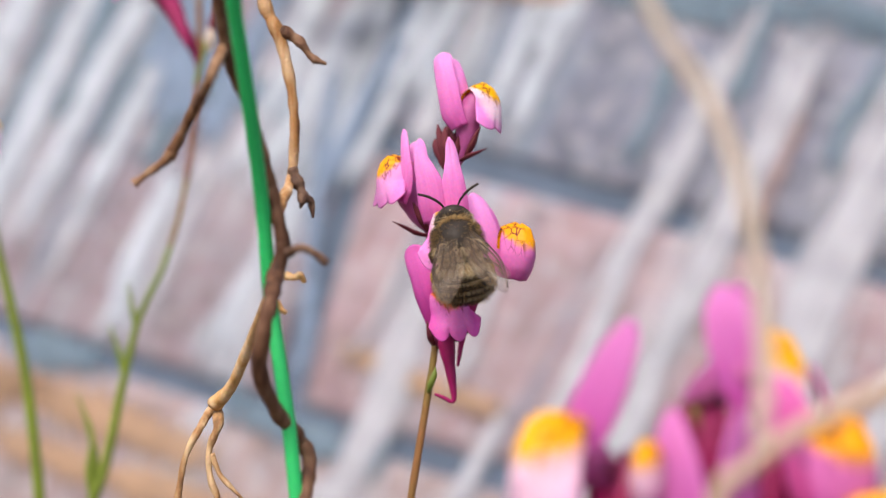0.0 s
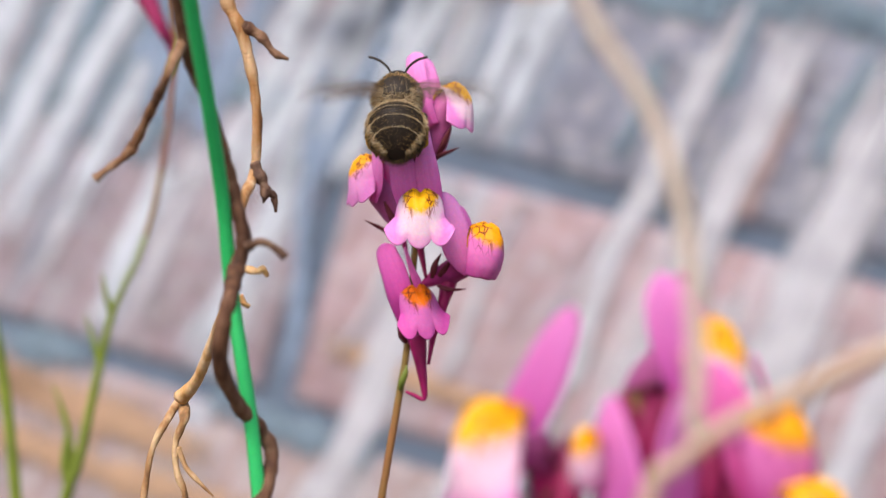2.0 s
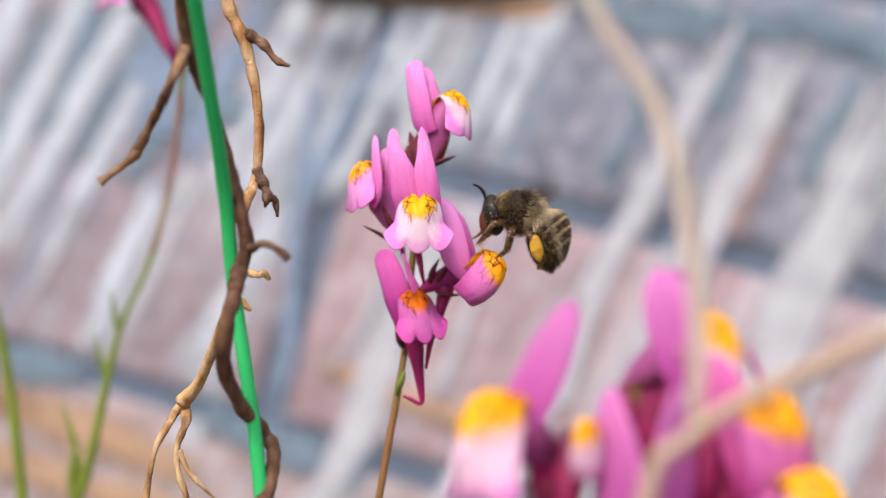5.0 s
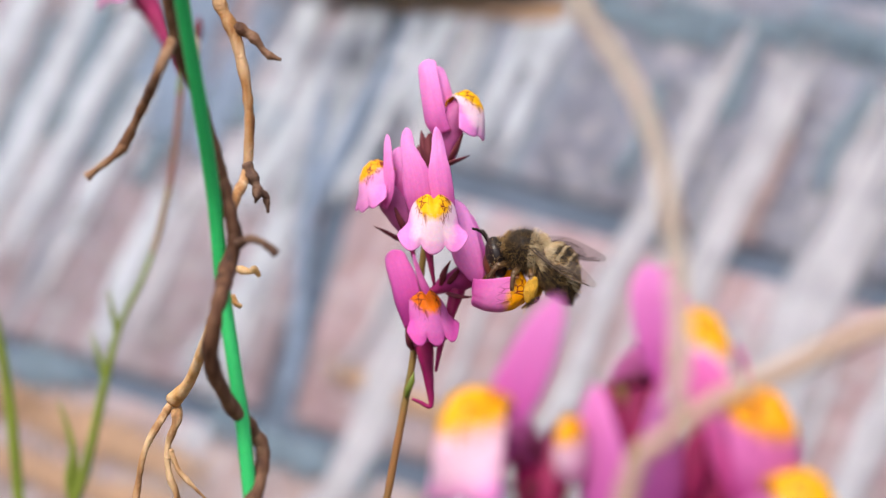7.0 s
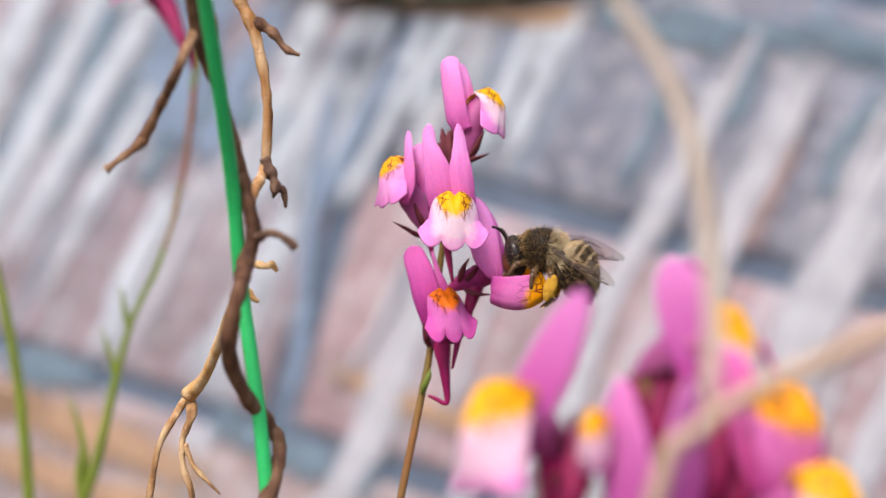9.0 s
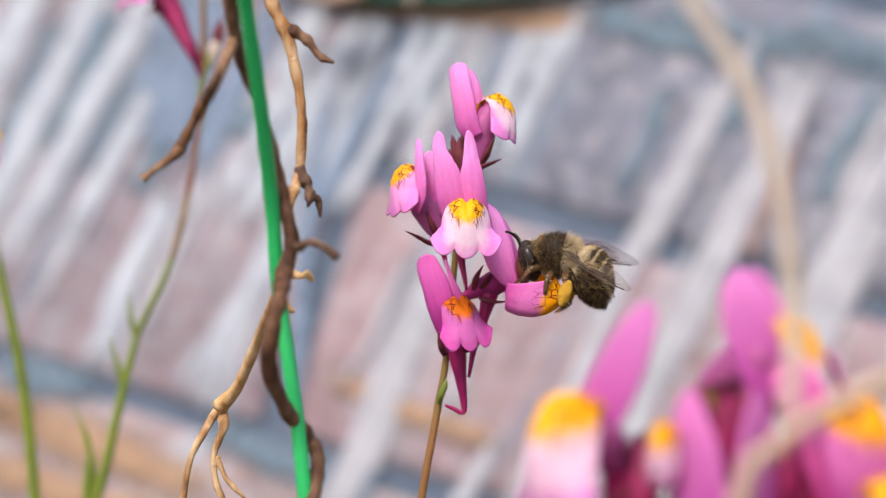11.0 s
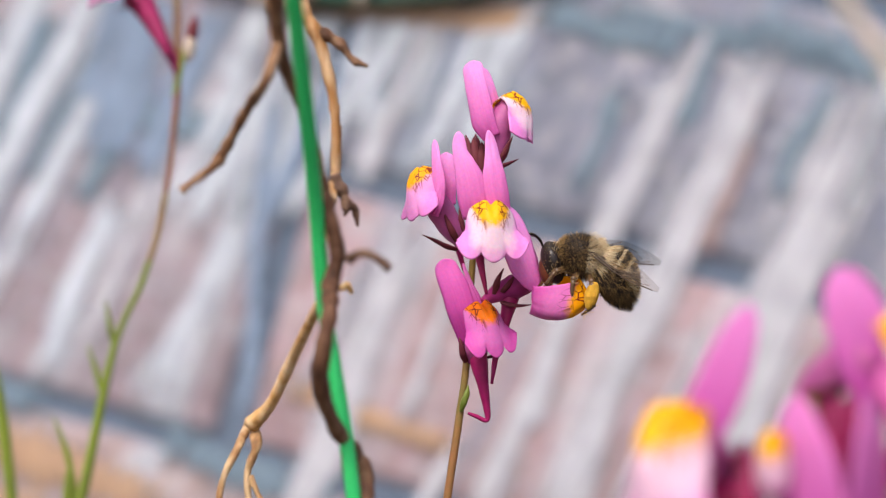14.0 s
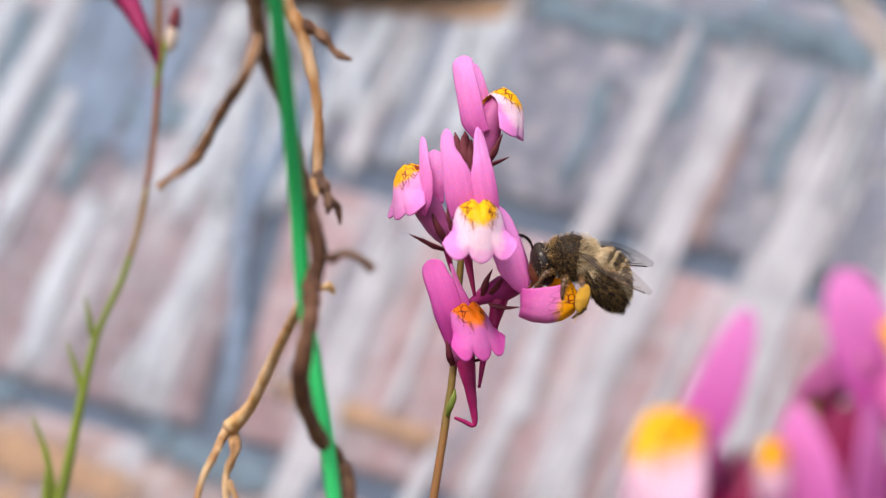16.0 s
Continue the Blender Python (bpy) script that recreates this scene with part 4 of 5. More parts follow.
def edge_stem():
    p = plant_root("flower_stem", "bare green toadflax stem")
    stem(p, [(-8, 6, -240), (-10, 4, -120), (-12.4, 0, -50), (-13.6, 0, -30), (-14.2, 0, -22), (-15.8, 0, -8), (-17.8, 0, 2), (-20.5, 0, 14), (-23, 0, 30)], [1.2, 1.1, 1.0, 0.9, 0.85, 0.8, 0.72, 0.62, 0.5], GREEN)
    flower(p, (-22.8, 0, 29), (0, 0, 74), 0.9, lean=6, drop=3)
    return p


side_stem = edge_stem()


# ---------------------------------------------------------------- the dead vine on its green stake
def dead_vine():
    z = 250.0

    def up(pts, nearer=0.0, lean=0.0):
        """The points brought nearer to the lens along its rays, more so higher up."""
        out = []
        for a, b, c in pts:
            d = nearer + lean * max(0.0, c)
            k = (235 + b - d) / (235 + b)
            out.append((a * k, b - d, c * k + z))
        return out

    st = tagged(new("plant_stake"), "thin green plastic plant stake wound by a dead vine", "stake")
    bm = bmesh.new()
    tube(bm, up([(2, -19, -252), (-6, -20, -120), (-13.9, -20.5, -38.3), (-15.1, -20.5, -25.6), (-15.8, -20.5, -18.6), (-16.8, -20.5, -11.6), (-17.8, -20.5, -4.6), (-18.6, -20.5, 4.7), (-20.0, -20.5, 15.2), (-21.6, -20.5, 25.6), (-22.6, -20.5, 33.8), (-27, -20.5, 75)], 10, 0.55),
         [0.72] * 12, 6, 8, 0.03, 0.55)
    part("rod", bm, STAKE, st)
    vine = tagged(new("dead_vine"), "dead brown vine twining round a green stake", "vine")

    def twig(name, pts, radii, mat, seed, label="", rough=0.3, nearer=0.0, lean=0.0):
        bm = bmesh.new()
        tube(bm, up(pts, nearer, lean), radii, 8, 10, rough, 0.9, seed)
        return part(name, bm, mat, vine, label)

    twig("main_stem", [(-2, -17, -252), (-9, -19, -130), (-15, -23, -50), (-15.2, -22.5, -29.9), (-14.3, -21.3, -25.6), (-13.8, -19.5, -21.9), (-15.0, -20, -19.3), (-17.0, -23, -16.4), (-18.3, -26.5, -12.4), (-18.0, -28, -9.0), (-17.3, -27.5, -5.6),
                       (-17.05, -23.2, -2.8), (-16.25, -22.8, 0.1), (-16.85, -21.6, 2.9), (-17.7, -19.6, 6.5), (-18.8, -18.8, 10.6), (-20.2, -18.2, 14.7), (-22.2, -18.0, 19.4), (-23.3, -17.6, 26.1), (-23.6, -18, 33), (-25, -18, 60)],
         [0.9, 0.9, 0.8, 0.76, 0.76, 0.76, 0.76, 0.76, 0.76, 0.76, 0.8, 0.84, 0.84, 0.68, 0.6, 0.55, 0.55, 0.6, 0.65, 0.7, 0.6], VINE, 1, nearer=9, lean=0.55)
    twig("side_stem", [(-17, -19, 60), (-19.2, -20, 33), (-18.5, -20, 25.7), (-17.0, -20, 22.2), (-15.7, -20, 17), (-15.3, -20, 11.7), (-15.7, -20, 7.1), (-16.4, -25, 4.1), (-15.9, -30, 0.6)], [0.6, 0.62, 0.66, 0.66, 0.53, 0.48, 0.53, 0.53, 0.44], VINE_BROWN, 2, "tan dried side stem")
    twig("tan_stem", [(-24.6, -19, 60), (-23.6, -19, 33), (-23.2, -19, 26), (-22.8, -18.6, 21)], [0.6, 0.65, 0.7, 0.4], VINE_BROWN, 12, "tan dried side stem", nearer=8, lean=0.5)
    twig("twig", [(-21.9, -25, 21.0), (-23.2, -28, 16.8), (-25.2, -23, 14.4), (-27.7, -20, 10.5), (-28.3, -20, 9.4)], [0.62, 0.55, 0.5, 0.5, 0.6], VINE_MID, 3, nearer=13)
    twig("twig_tip", [(-28.2, -20, 9.6), (-29.1, -20, 8.8), (-31.0, -20, 7.4), (-31.9, -20, 6.7)], [0.55, 0.38, 0.34, 0.48], VINE_MID, 4, nearer=13)
    twig("twig", [(-16.8, -20, 22.6), (-14.9, -20, 21.5), (-13.9, -20, 20.2), (-13.1, -20, 19.5), (-12.0, -20, 19.1)], [0.75, 0.6, 0.42, 0.5, 0.18], VINE, 5, rough=0.5)
    twig("twig", [(-15.6, -20, 8.4), (-14.9, -20.2, 6.6), (-14.2, -20.4, 5.4), (-13.6, -20, 4.8), (-13.4, -20, 3.2)], [0.5, 0.75, 0.5, 0.42, 0.14], VINE_DARK, 6, rough=0.6)
    twig("shrivelled_tip", [(-14.6, -20, 6.0), (-14.5, -20.6, 4.9), (-14.7, -20.3, 4.2)], [0.5, 0.45, 0.12], VINE_DARK, 16, rough=0.6)
    twig("twig", [(-15.7, -23, -0.4), (-14.6, -24, 0.1), (-13.6, -24, -0.1), (-12.6, -24, -0.7), (-11.7, -24, -1.5)], [0.6, 0.45, 0.42, 0.4, 0.5], VINE_DARK, 7, nearer=14)
    twig("stub", [(-16.6, -22, -2.6), (-15.2, -22.2, -2.9), (-14.6, -22.2, -2.7), (-14.1, -22, -3.4)], [0.4, 0.38, 0.42, 0.2], VINE_TAN, 8, rough=0.5)
    twig("stub", [(-17.0, -22, -5.4), (-16.5, -22.2, -6.2), (-16.0, -22, -6.5)], [0.4, 0.34, 0.2], VINE_TAN, 18, rough=0.5)
    twig("branch", [(-16.2, -31, -2.9), (-17.7, -25, -5.1), (-20.0, -18, -9.6), (-22.4, -13.5, -14.4), (-24.5, -11, -16.7)], [0.55, 0.55, 0.55, 0.6, 0.95], VINE_TAN, 9, "pale tan dried branch", rough=0.15)
    twig("branch", [(-24.6, -11.2, -16.7), (-25.9, -15, -19.3), (-27.2, -15, -22), (-28, -15, -26.3), (-29, -15, -34)], [0.55, 0.40, 0.34, 0.40, 0.3], VINE_ROOT, 10, nearer=-3)
    twig("branch", [(-24.3, -11.5, -16.4), (-23.7, -15, -18.4), (-24.7, -15, -21.4), (-24.5, -15, -24.4), (-23.7, -15, -26.8), (-23.0, -15, -33)], [0.6, 0.5, 0.38, 0.36, 0.4, 0.3], VINE_ROOT, 11, rough=0.4, nearer=-3)
    twig("twig", [(-24.4, -15, -21.6), (-23.6, -15.4, -23.6), (-22.2, -15.6, -25.2), (-20.6, -15.6, -26.8)], [0.34, 0.26, 0.24, 0.12], VINE_ROOT, 14, rough=0.4, nearer=-3)
    return st, vine


stake, vine = dead_vine()


# ---------------------------------------------------------------- dry grass close to the lens
def dry_grass():
    g = tagged(new("dry_grass"), "dry straw-coloured grass stalk with a bent blade", "grass")
    eye, k = Vector((3.6, -236.1, 244.6)), 0.95
    far = lambda pts: [eye + (Vector((a, b, c + 250)) - eye) * k for a, b, c in pts]
    bm = bmesh.new()
    tube(bm, far(((4, -96, 32), (11.8, -95, 20.4), (14.7, -95, 14.7), (18, -95, 9.7), (20, -95, 4.4), (21, -95, -1.4), (21.4, -95, -8.2), (21, -95, -12.6))), [0.35, 0.47, 0.54, 0.57, 0.6, 0.64, 0.64, 0.5], 8, 8, 0.05, 0.3)
    part("blade", bm, STRAW, g)
    bm = bmesh.new()
    tube(bm, far(((80, -95, 6), (55, -95, -0.5), (45.7, -95, -3.3), (38.1, -95, -5.7), (33, -95, -7.5), (28.6, -95, -9.7), (24, -95, -11.8), (20.2, -95, -14.5), (17.8, -95, -18.2), (14, -95, -40), (12, -92, -120), (14, -90, -236))),
         [0.43, 0.52, 0.6, 0.65, 0.7, 0.7, 0.65, 0.6, 0.65, 0.7, 0.8, 0.9], 8, 8, 0.05)
    part("stalk", bm, STALK, g)


dry_grass()

# ---------------------------------------------------------------- the bee: head towards +y, back towards +z
CHITIN = material("dark_chitin", (0.034, 0.025, 0.018), 0.55, 0.6, 300, 4000, 0.15, spec=0.2)
CHITIN_BROWN = material("brown_chitin", (0.12, 0.062, 0.025), 0.4, 0.6, 300, 4000, 0.15, spec=0.5)
FACE_RUST = material("rusty_face", (0.15, 0.04, 0.016), 0.45, 0.5, 500, 4000, 0.2)
EYE = material("bee_eye", (0.018, 0.011, 0.010), 0.35, 0.7, 500, 6000, 0.1, spec=0.3)
FUR = material("tawny_fur", (0.56, 0.35, 0.13), 0.8, 0.55, 300, 3000, 0.0)
FUR_PALE = material("pale_fur", (0.90, 0.75, 0.49), 0.8, 0.7, 300, 3000, 0.0)
FUR_DARK = material("dark_fur", (0.03, 0.02, 0.013), 0.8, 0.6, 300, 3000, 0.0)
POLLEN = material("pollen", (0.66, 0.36, 0.035), 0.9, 0.7, 900, 6000, 0.9, 0.0002)


def wing_material():
    m = material("wing_membrane", (0.19, 0.13, 0.08), 0.3, 0.7, 300, 2500, 0.1, spec=0.5)
    m.node_tree.nodes["Principled BSDF"].inputs["Alpha"].default_value = 0.32
    return m


WING = wing_material()
VEIN = material("wing_vein", (0.06, 0.035, 0.02), 0.4, 0.7, 300, 2500, 0.1)


def ab_shape(t):
    """The abdomen's axis and half sizes, t from its front to its tip."""
    y = 0.3 - 4.8 * t
    z = -0.15 - 1.5 * t * t
    r = 2.72 * math.sin(math.pi * (0.13 + 0.83 * t)) ** 0.62
    return y, z, max(r, 0.05) + 0.07 * ((t * 6) % 1.0)


def fur(bm, points, length, rng, thin=0.028, droop=0.35, mats=(0,)):
    for p, nrm in points:
        d = (Vector(nrm) + Vector((rng.uniform(-1, 1), rng.uniform(-1, 1) - droop, rng.uniform(-1, 1))) * 0.42).normalized()
        ln = length * rng.uniform(0.6, 1.25)
        a = d.orthogonal().normalized()
        b = d.cross(a)
        p = Vector(p)
        base = [bm.verts.new((p + (a * math.cos(k * 2.094) + b * math.sin(k * 2.094)) * thin) * MM) for k in range(3)]
        bend = p + d * ln * 0.6 + Vector((0, -0.06, 0.02))
        mid = [bm.verts.new((bend + (a * math.cos(k * 2.094) + b * math.sin(k * 2.094)) * thin * 0.7) * MM) for k in range(3)]
        tip = bm.verts.new((p + d * ln + Vector((0, -0.16 * ln, -0.08 * ln))) * MM)
        mi = mats[rng.randrange(len(mats))]
        for k in range(3):
            for f in (bm.faces.new((base[k], base[(k + 1) % 3], mid[(k + 1) % 3], mid[k])), bm.faces.new((mid[k], mid[(k + 1) % 3], tip))):
                f.material_index = mi


def wing_mesh(length, width, mirror):
    """A stiff clear wing along +x with dark veins."""
    bm = bmesh.new()
    n = 16
    lead, trail = [], []
    for i in range(n + 1):
        t = i / n
        x = length * t
        top = 0.42 * width * math.sin(math.pi * min(t * 0.62 + 0.02, 1)) ** 0.8 * (1 - 0.75 * max(0, t - 0.8) / 0.2) - 0.15 * width
        bot = -width * (0.62 * math.sin(math.pi * (0.06 + 0.86 * t)) ** 0.9) - 0.05 * width
        lead.append((x, top))
        trail.append((x, bot))
    grid = []
    for (x, a), (_, b) in zip(lead, trail):
        grid.append([bm.verts.new(Vector((mirror * x, a + (b - a) * k / 4, 0.10 * math.sin(x * 1.1 + k) - 0.010 * x * x)) * MM) for k in range(5)])
    for p, q in zip(grid, grid[1:]):
        for k in range(4):
            bm.faces.new((p[k], p[k + 1], q[k + 1], q[k]) if mirror > 0 else (p[k], q[k], q[k + 1], p[k + 1]))

    def vein(ts, r):
        pts = []
        for t, s in ts:
            i = t * n
            k = min(int(i), n - 1)
            f = i - k
            a = lead[k][1] * (1 - f) + lead[k + 1][1] * f
            b = trail[k][1] * (1 - f) + trail[k + 1][1] * f
            x = length * t
            pts.append((mirror * x, a + (b - a) * s, 0.10 * math.sin(x * 1.1 + 4 * s) - 0.010 * x * x))
        tube(bm, pts, [r, r * 0.7], 4, 5, mi=1)

    vein([(0.0, 0.1), (0.25, 0.03), (0.6, 0.02), (0.95, 0.1)], 0.09)
    vein([(0.02, 0.4), (0.3, 0.3), (0.55, 0.3), (0.8, 0.25)], 0.055)
    vein([(0.02, 0.6), (0.3, 0.65), (0.5, 0.75), (0.7, 0.7)], 0.05)
    vein([(0.3, 0.3), (0.36, 0.5), (0.34, 0.66)], 0.045)
    vein([(0.52, 0.3), (0.57, 0.5), (0.55, 0.74)], 0.045)
    vein([(0.6, 0.02), (0.68, 0.2), (0.8, 0.25), (0.88, 0.5)], 0.045)
    vein([(0.3, 0.65), (0.42, 0.85), (0.45, 0.97)], 0.045)
    return bm


def bee():
    b = tagged(new("bee"), "furry brown bee with a yellow pollen load visiting the toadflax", "bee")
    rng = random.Random(11)
    # thorax
    bm = bmesh.new()
    blob(bm, (0, 2.0, 0.35), (2.2, 2.25, 2.05), seg=24, rings=16)
    th = part("thorax", bm, CHITIN, b, "dark thorax with tawny fur and a bald shiny top")
    pts = []
    while len(pts) < 8000:
        v = Vector((rng.gauss(0, 1), rng.gauss(0, 1), rng.gauss(0, 1))).normalized()
        bald = v.z > 0.42 and abs(v.x) < 0.56 and -0.6 < v.y < 0.62
        if bald and rng.random() < 0.85:
            continue
        pts.append(((v.x * 2.15, 2.0 + v.y * 2.2, 0.35 + v.z * 2.0), v))
    bm = bmesh.new()
    rear = [q for q in pts if q[1].y < -0.25]
    collar = [q for q in pts if q[1].y > 0.7]
    crown = [q for q in pts if -0.25 <= q[1].y <= 0.7 and q[1].z > 0.3]
    flank = [q for q in pts if -0.25 <= q[1].y <= 0.7 and q[1].z <= 0.3]
    fur(bm, rear, 0.75, rng, 0.014, mats=(0, 1, 1))
    fur(bm, collar, 0.6, rng, 0.013, mats=(0, 0, 2))
    fur(bm, crown, 0.5, rng, 0.012, mats=(0, 2, 2))
    fur(bm, flank, 0.7, rng, 0.013, mats=(0, 2, 2))
    me = part("thorax_fur", bm, FUR, th, "tawny thorax fur")
    me.data.materials.append(FUR_PALE)
    me.data.materials.append(FUR_DARK)
    # abdomen
    bm = bmesh.new()
    rings, n, seg = [], 40, 28
    for i in range(n + 1):
        t = i / n
        y, z, r = ab_shape(t)
        rings.append([bm.verts.new((math.cos(2 * math.pi * j / seg) * r * MM, y * MM, (z + math.sin(2 * math.pi * j / seg) * r * 0.86) * MM)) for j in range(seg)])
    for p, q in zip(rings, rings[1:]):
        for j in range(seg):
            bm.faces.new((p[j], p[(j + 1) % seg], q[(j + 1) % seg], q[j]))
    bm.faces.new(rings[0])
    bm.faces.new(rings[-1][::-1])
    bmesh.ops.recalc_face_normals(bm, faces=bm.faces)
    ab = part("abdomen", bm, CHITIN, b, "dark glossy abdomen with pale hair bands")
    low, flank, back = [], [], []
    for _ in range(9000):
        t = rng.random() ** 0.9
        a = rng.uniform(0, 2 * math.pi)
        y, z, r = ab_shape(t)
        q = ((math.cos(a) * r, y, z + math.sin(a) * r * 0.86), Vector((math.cos(a), -0.8, math.sin(a))).normalized())
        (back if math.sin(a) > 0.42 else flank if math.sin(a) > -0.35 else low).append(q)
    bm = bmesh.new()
    # dark brown hair below, mixed darker to hold the shade under the bee
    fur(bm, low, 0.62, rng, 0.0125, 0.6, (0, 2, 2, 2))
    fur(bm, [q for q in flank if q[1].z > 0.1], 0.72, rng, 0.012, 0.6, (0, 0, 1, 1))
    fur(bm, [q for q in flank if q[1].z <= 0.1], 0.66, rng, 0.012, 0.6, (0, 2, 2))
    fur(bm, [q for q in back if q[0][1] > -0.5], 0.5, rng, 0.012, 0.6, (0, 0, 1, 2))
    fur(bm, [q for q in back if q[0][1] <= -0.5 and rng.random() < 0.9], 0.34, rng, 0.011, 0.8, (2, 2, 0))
    me = part("abdomen_fur", bm, FUR, ab, "tawny abdomen fur, dark below with shade in its colour")
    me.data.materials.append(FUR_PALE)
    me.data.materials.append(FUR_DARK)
    for t0 in (0.07, 0.36, 0.57, 0.76):
        pts = []
        for _ in range(300 if t0 > 0.1 else 3400):
            t = t0 + rng.uniform(-0.014, 0.014) * (1 if t0 > 0.1 else 7)
            a = rng.uniform(-0.1, math.pi + 0.1) if t0 > 0.1 else rng.uniform(-0.5, math.pi + 0.5)
            y, z, r = ab_shape(max(t, 0))
            pts.append(((math.cos(a) * (r + 0.05), y, z + math.sin(a) * (r + 0.05) * 0.86), Vector((math.cos(a) * 0.5, -1.0, math.sin(a) * 0.5)).normalized()))
        bm = bmesh.new()
        fur(bm, pts, 0.34 if t0 > 0.1 else 0.85, rng, 0.013, 0.5, (0, 0, 0, 1) if t0 > 0.1 else (0, 0, 1))
        me = part("hair_band", bm, FUR_PALE, ab, "pale band of short hair")
        me.data.materials.append(FUR)
    # head
    bm = bmesh.new()
    blob(bm, (0, 4.55, -0.75), (1.85, 1.15, 2.1), (-22, 0, 0), 22, 14)
    hd = part("head", bm, CHITIN, b)
    bm = bmesh.new()
    blob(bm, (0, 5.05, -1.7), (1.1, 0.75, 1.45), (-20, 0, 0), 16, 12)
    part("face", bm, FACE_RUST, hd, "rusty brown lower face")
    for s in (1, -1):
        bm = bmesh.new()
        blob(bm, (s * 1.36, 4.6, -0.55), (0.5, 0.72, 1.15), (-25, 0, s * 8), 16, 12)
        part("eye", bm, EYE, hd, "dark glossy compound eye")
        bm = bmesh.new()
        tube(bm, [(s * 0.42, 5.25, -0.15), (s * 0.75, 5.75, 0.7), (s * 1.2, 6.1, 1.25), (s * 2.0, 6.6, 1.6), (s * 2.9, 7.0, 1.65)], [0.10, 0.10, 0.13, 0.14, 0.12], 6, 7)
        part("antenna", bm, CHITIN, hd)
    bm = bmesh.new()
    tube(bm, [(0, 5.1, -2.2), (0, 5.5, -3.0), (0, 6.1, -3.6)], [0.22, 0.16, 0.06], 5, 6)
    part("tongue", bm, FACE_RUST, hd)
    pts = []
    for _ in range(420):
        v = Vector((rng.gauss(0, 1), rng.gauss(0.2, 1), rng.gauss(0.6, 0.8))).normalized()
        pts.append(((v.x * 1.7, 4.45 + v.y * 0.95, -0.55 + v.z * 1.55), v))
    bm = bmesh.new()
    fur(bm, pts, 0.6, rng, mats=(0, 0, 1, 2))
    me = part("head_fur", bm, FUR, hd, "tawny head fur")
    me.data.materials.append(FUR_PALE)
    me.data.materials.append(FUR_DARK)
    # legs, two of them with pollen
    hind = []
    for s in (1, -1):
        for k, (hip, knee, shin, foot) in enumerate((((1.0, 3.2, -1.2), (2.2, 4.2, -1.6), (2.0, 4.9, -3.0), (1.5, 5.4, -4.0)), ((1.2, 2.1, -1.4), (2.7, 2.4, -2.2), (2.6, 2.4, -3.8), (2.2, 3.2, -4.9)), ((1.2, 1.0, -1.4), (2.7, 0.6, -2.2), (2.5, 0.3, -4.5), (2.0, 1.2, -5.4)))):
            bm = bmesh.new()
            flip = lambda p: (p[0] * s, p[1], p[2])
            tube(bm, [flip(hip), flip(knee)], [0.26, 0.30], 4, 8)
            tube(bm, [flip(knee), flip(shin)], [0.24, 0.34 if k == 2 else 0.22], 4, 8)
            tube(bm, [flip(shin), flip(foot)], [0.2, 0.08], 4, 7)
            lg = part("leg", bm, CHITIN_BROWN, b, "bristly brown leg")
            if k == 2:
                hind.append(lg)
            pts = []
            for _ in range(90):
                a, c = ((hip, knee), (knee, shin), (shin, foot))[rng.randrange(3)]
                t = rng.random()
                q = Vector(flip(a)).lerp(Vector(flip(c)), t)
                v = Vector((rng.gauss(0, 1), rng.gauss(0, 1), rng.gauss(0, 1))).normalized()
                pts.append((q + v * 0.2, v))
            bm = bmesh.new()
            fur(bm, pts, 0.45, rng, 0.02)
            part("bristles", bm, FUR, lg)
            if k == 2:
                bm = bmesh.new()
                blob(bm, (s * 2.6, 0.5, -3.4), (0.5, 0.66, 1.35), (10, 0, 0), 24, 18)
                for v in bm.verts:
                    v.co += v.co.normalized() * (0.22 * noise.noise(v.co * 1300) + 0.12 * noise.noise(v.co * 3600)) * MM
                part("pollen_load", bm, POLLEN, lg, "lump of yellow pollen")
    wings = []
    for s in (1, -1):
        for fore in (True, False):
            w = part("forewing" if fore else "hindwing", wing_mesh(8.9 if fore else 6.4, 3.3 if fore else 2.4, s), WING, b, "clear brownish veined wing")
            w.data.materials.append(VEIN)
            wings.append((w, s, fore))
    return b, wings, ab, hind


the_bee, wings, bee_abdomen, hind_legs = bee()


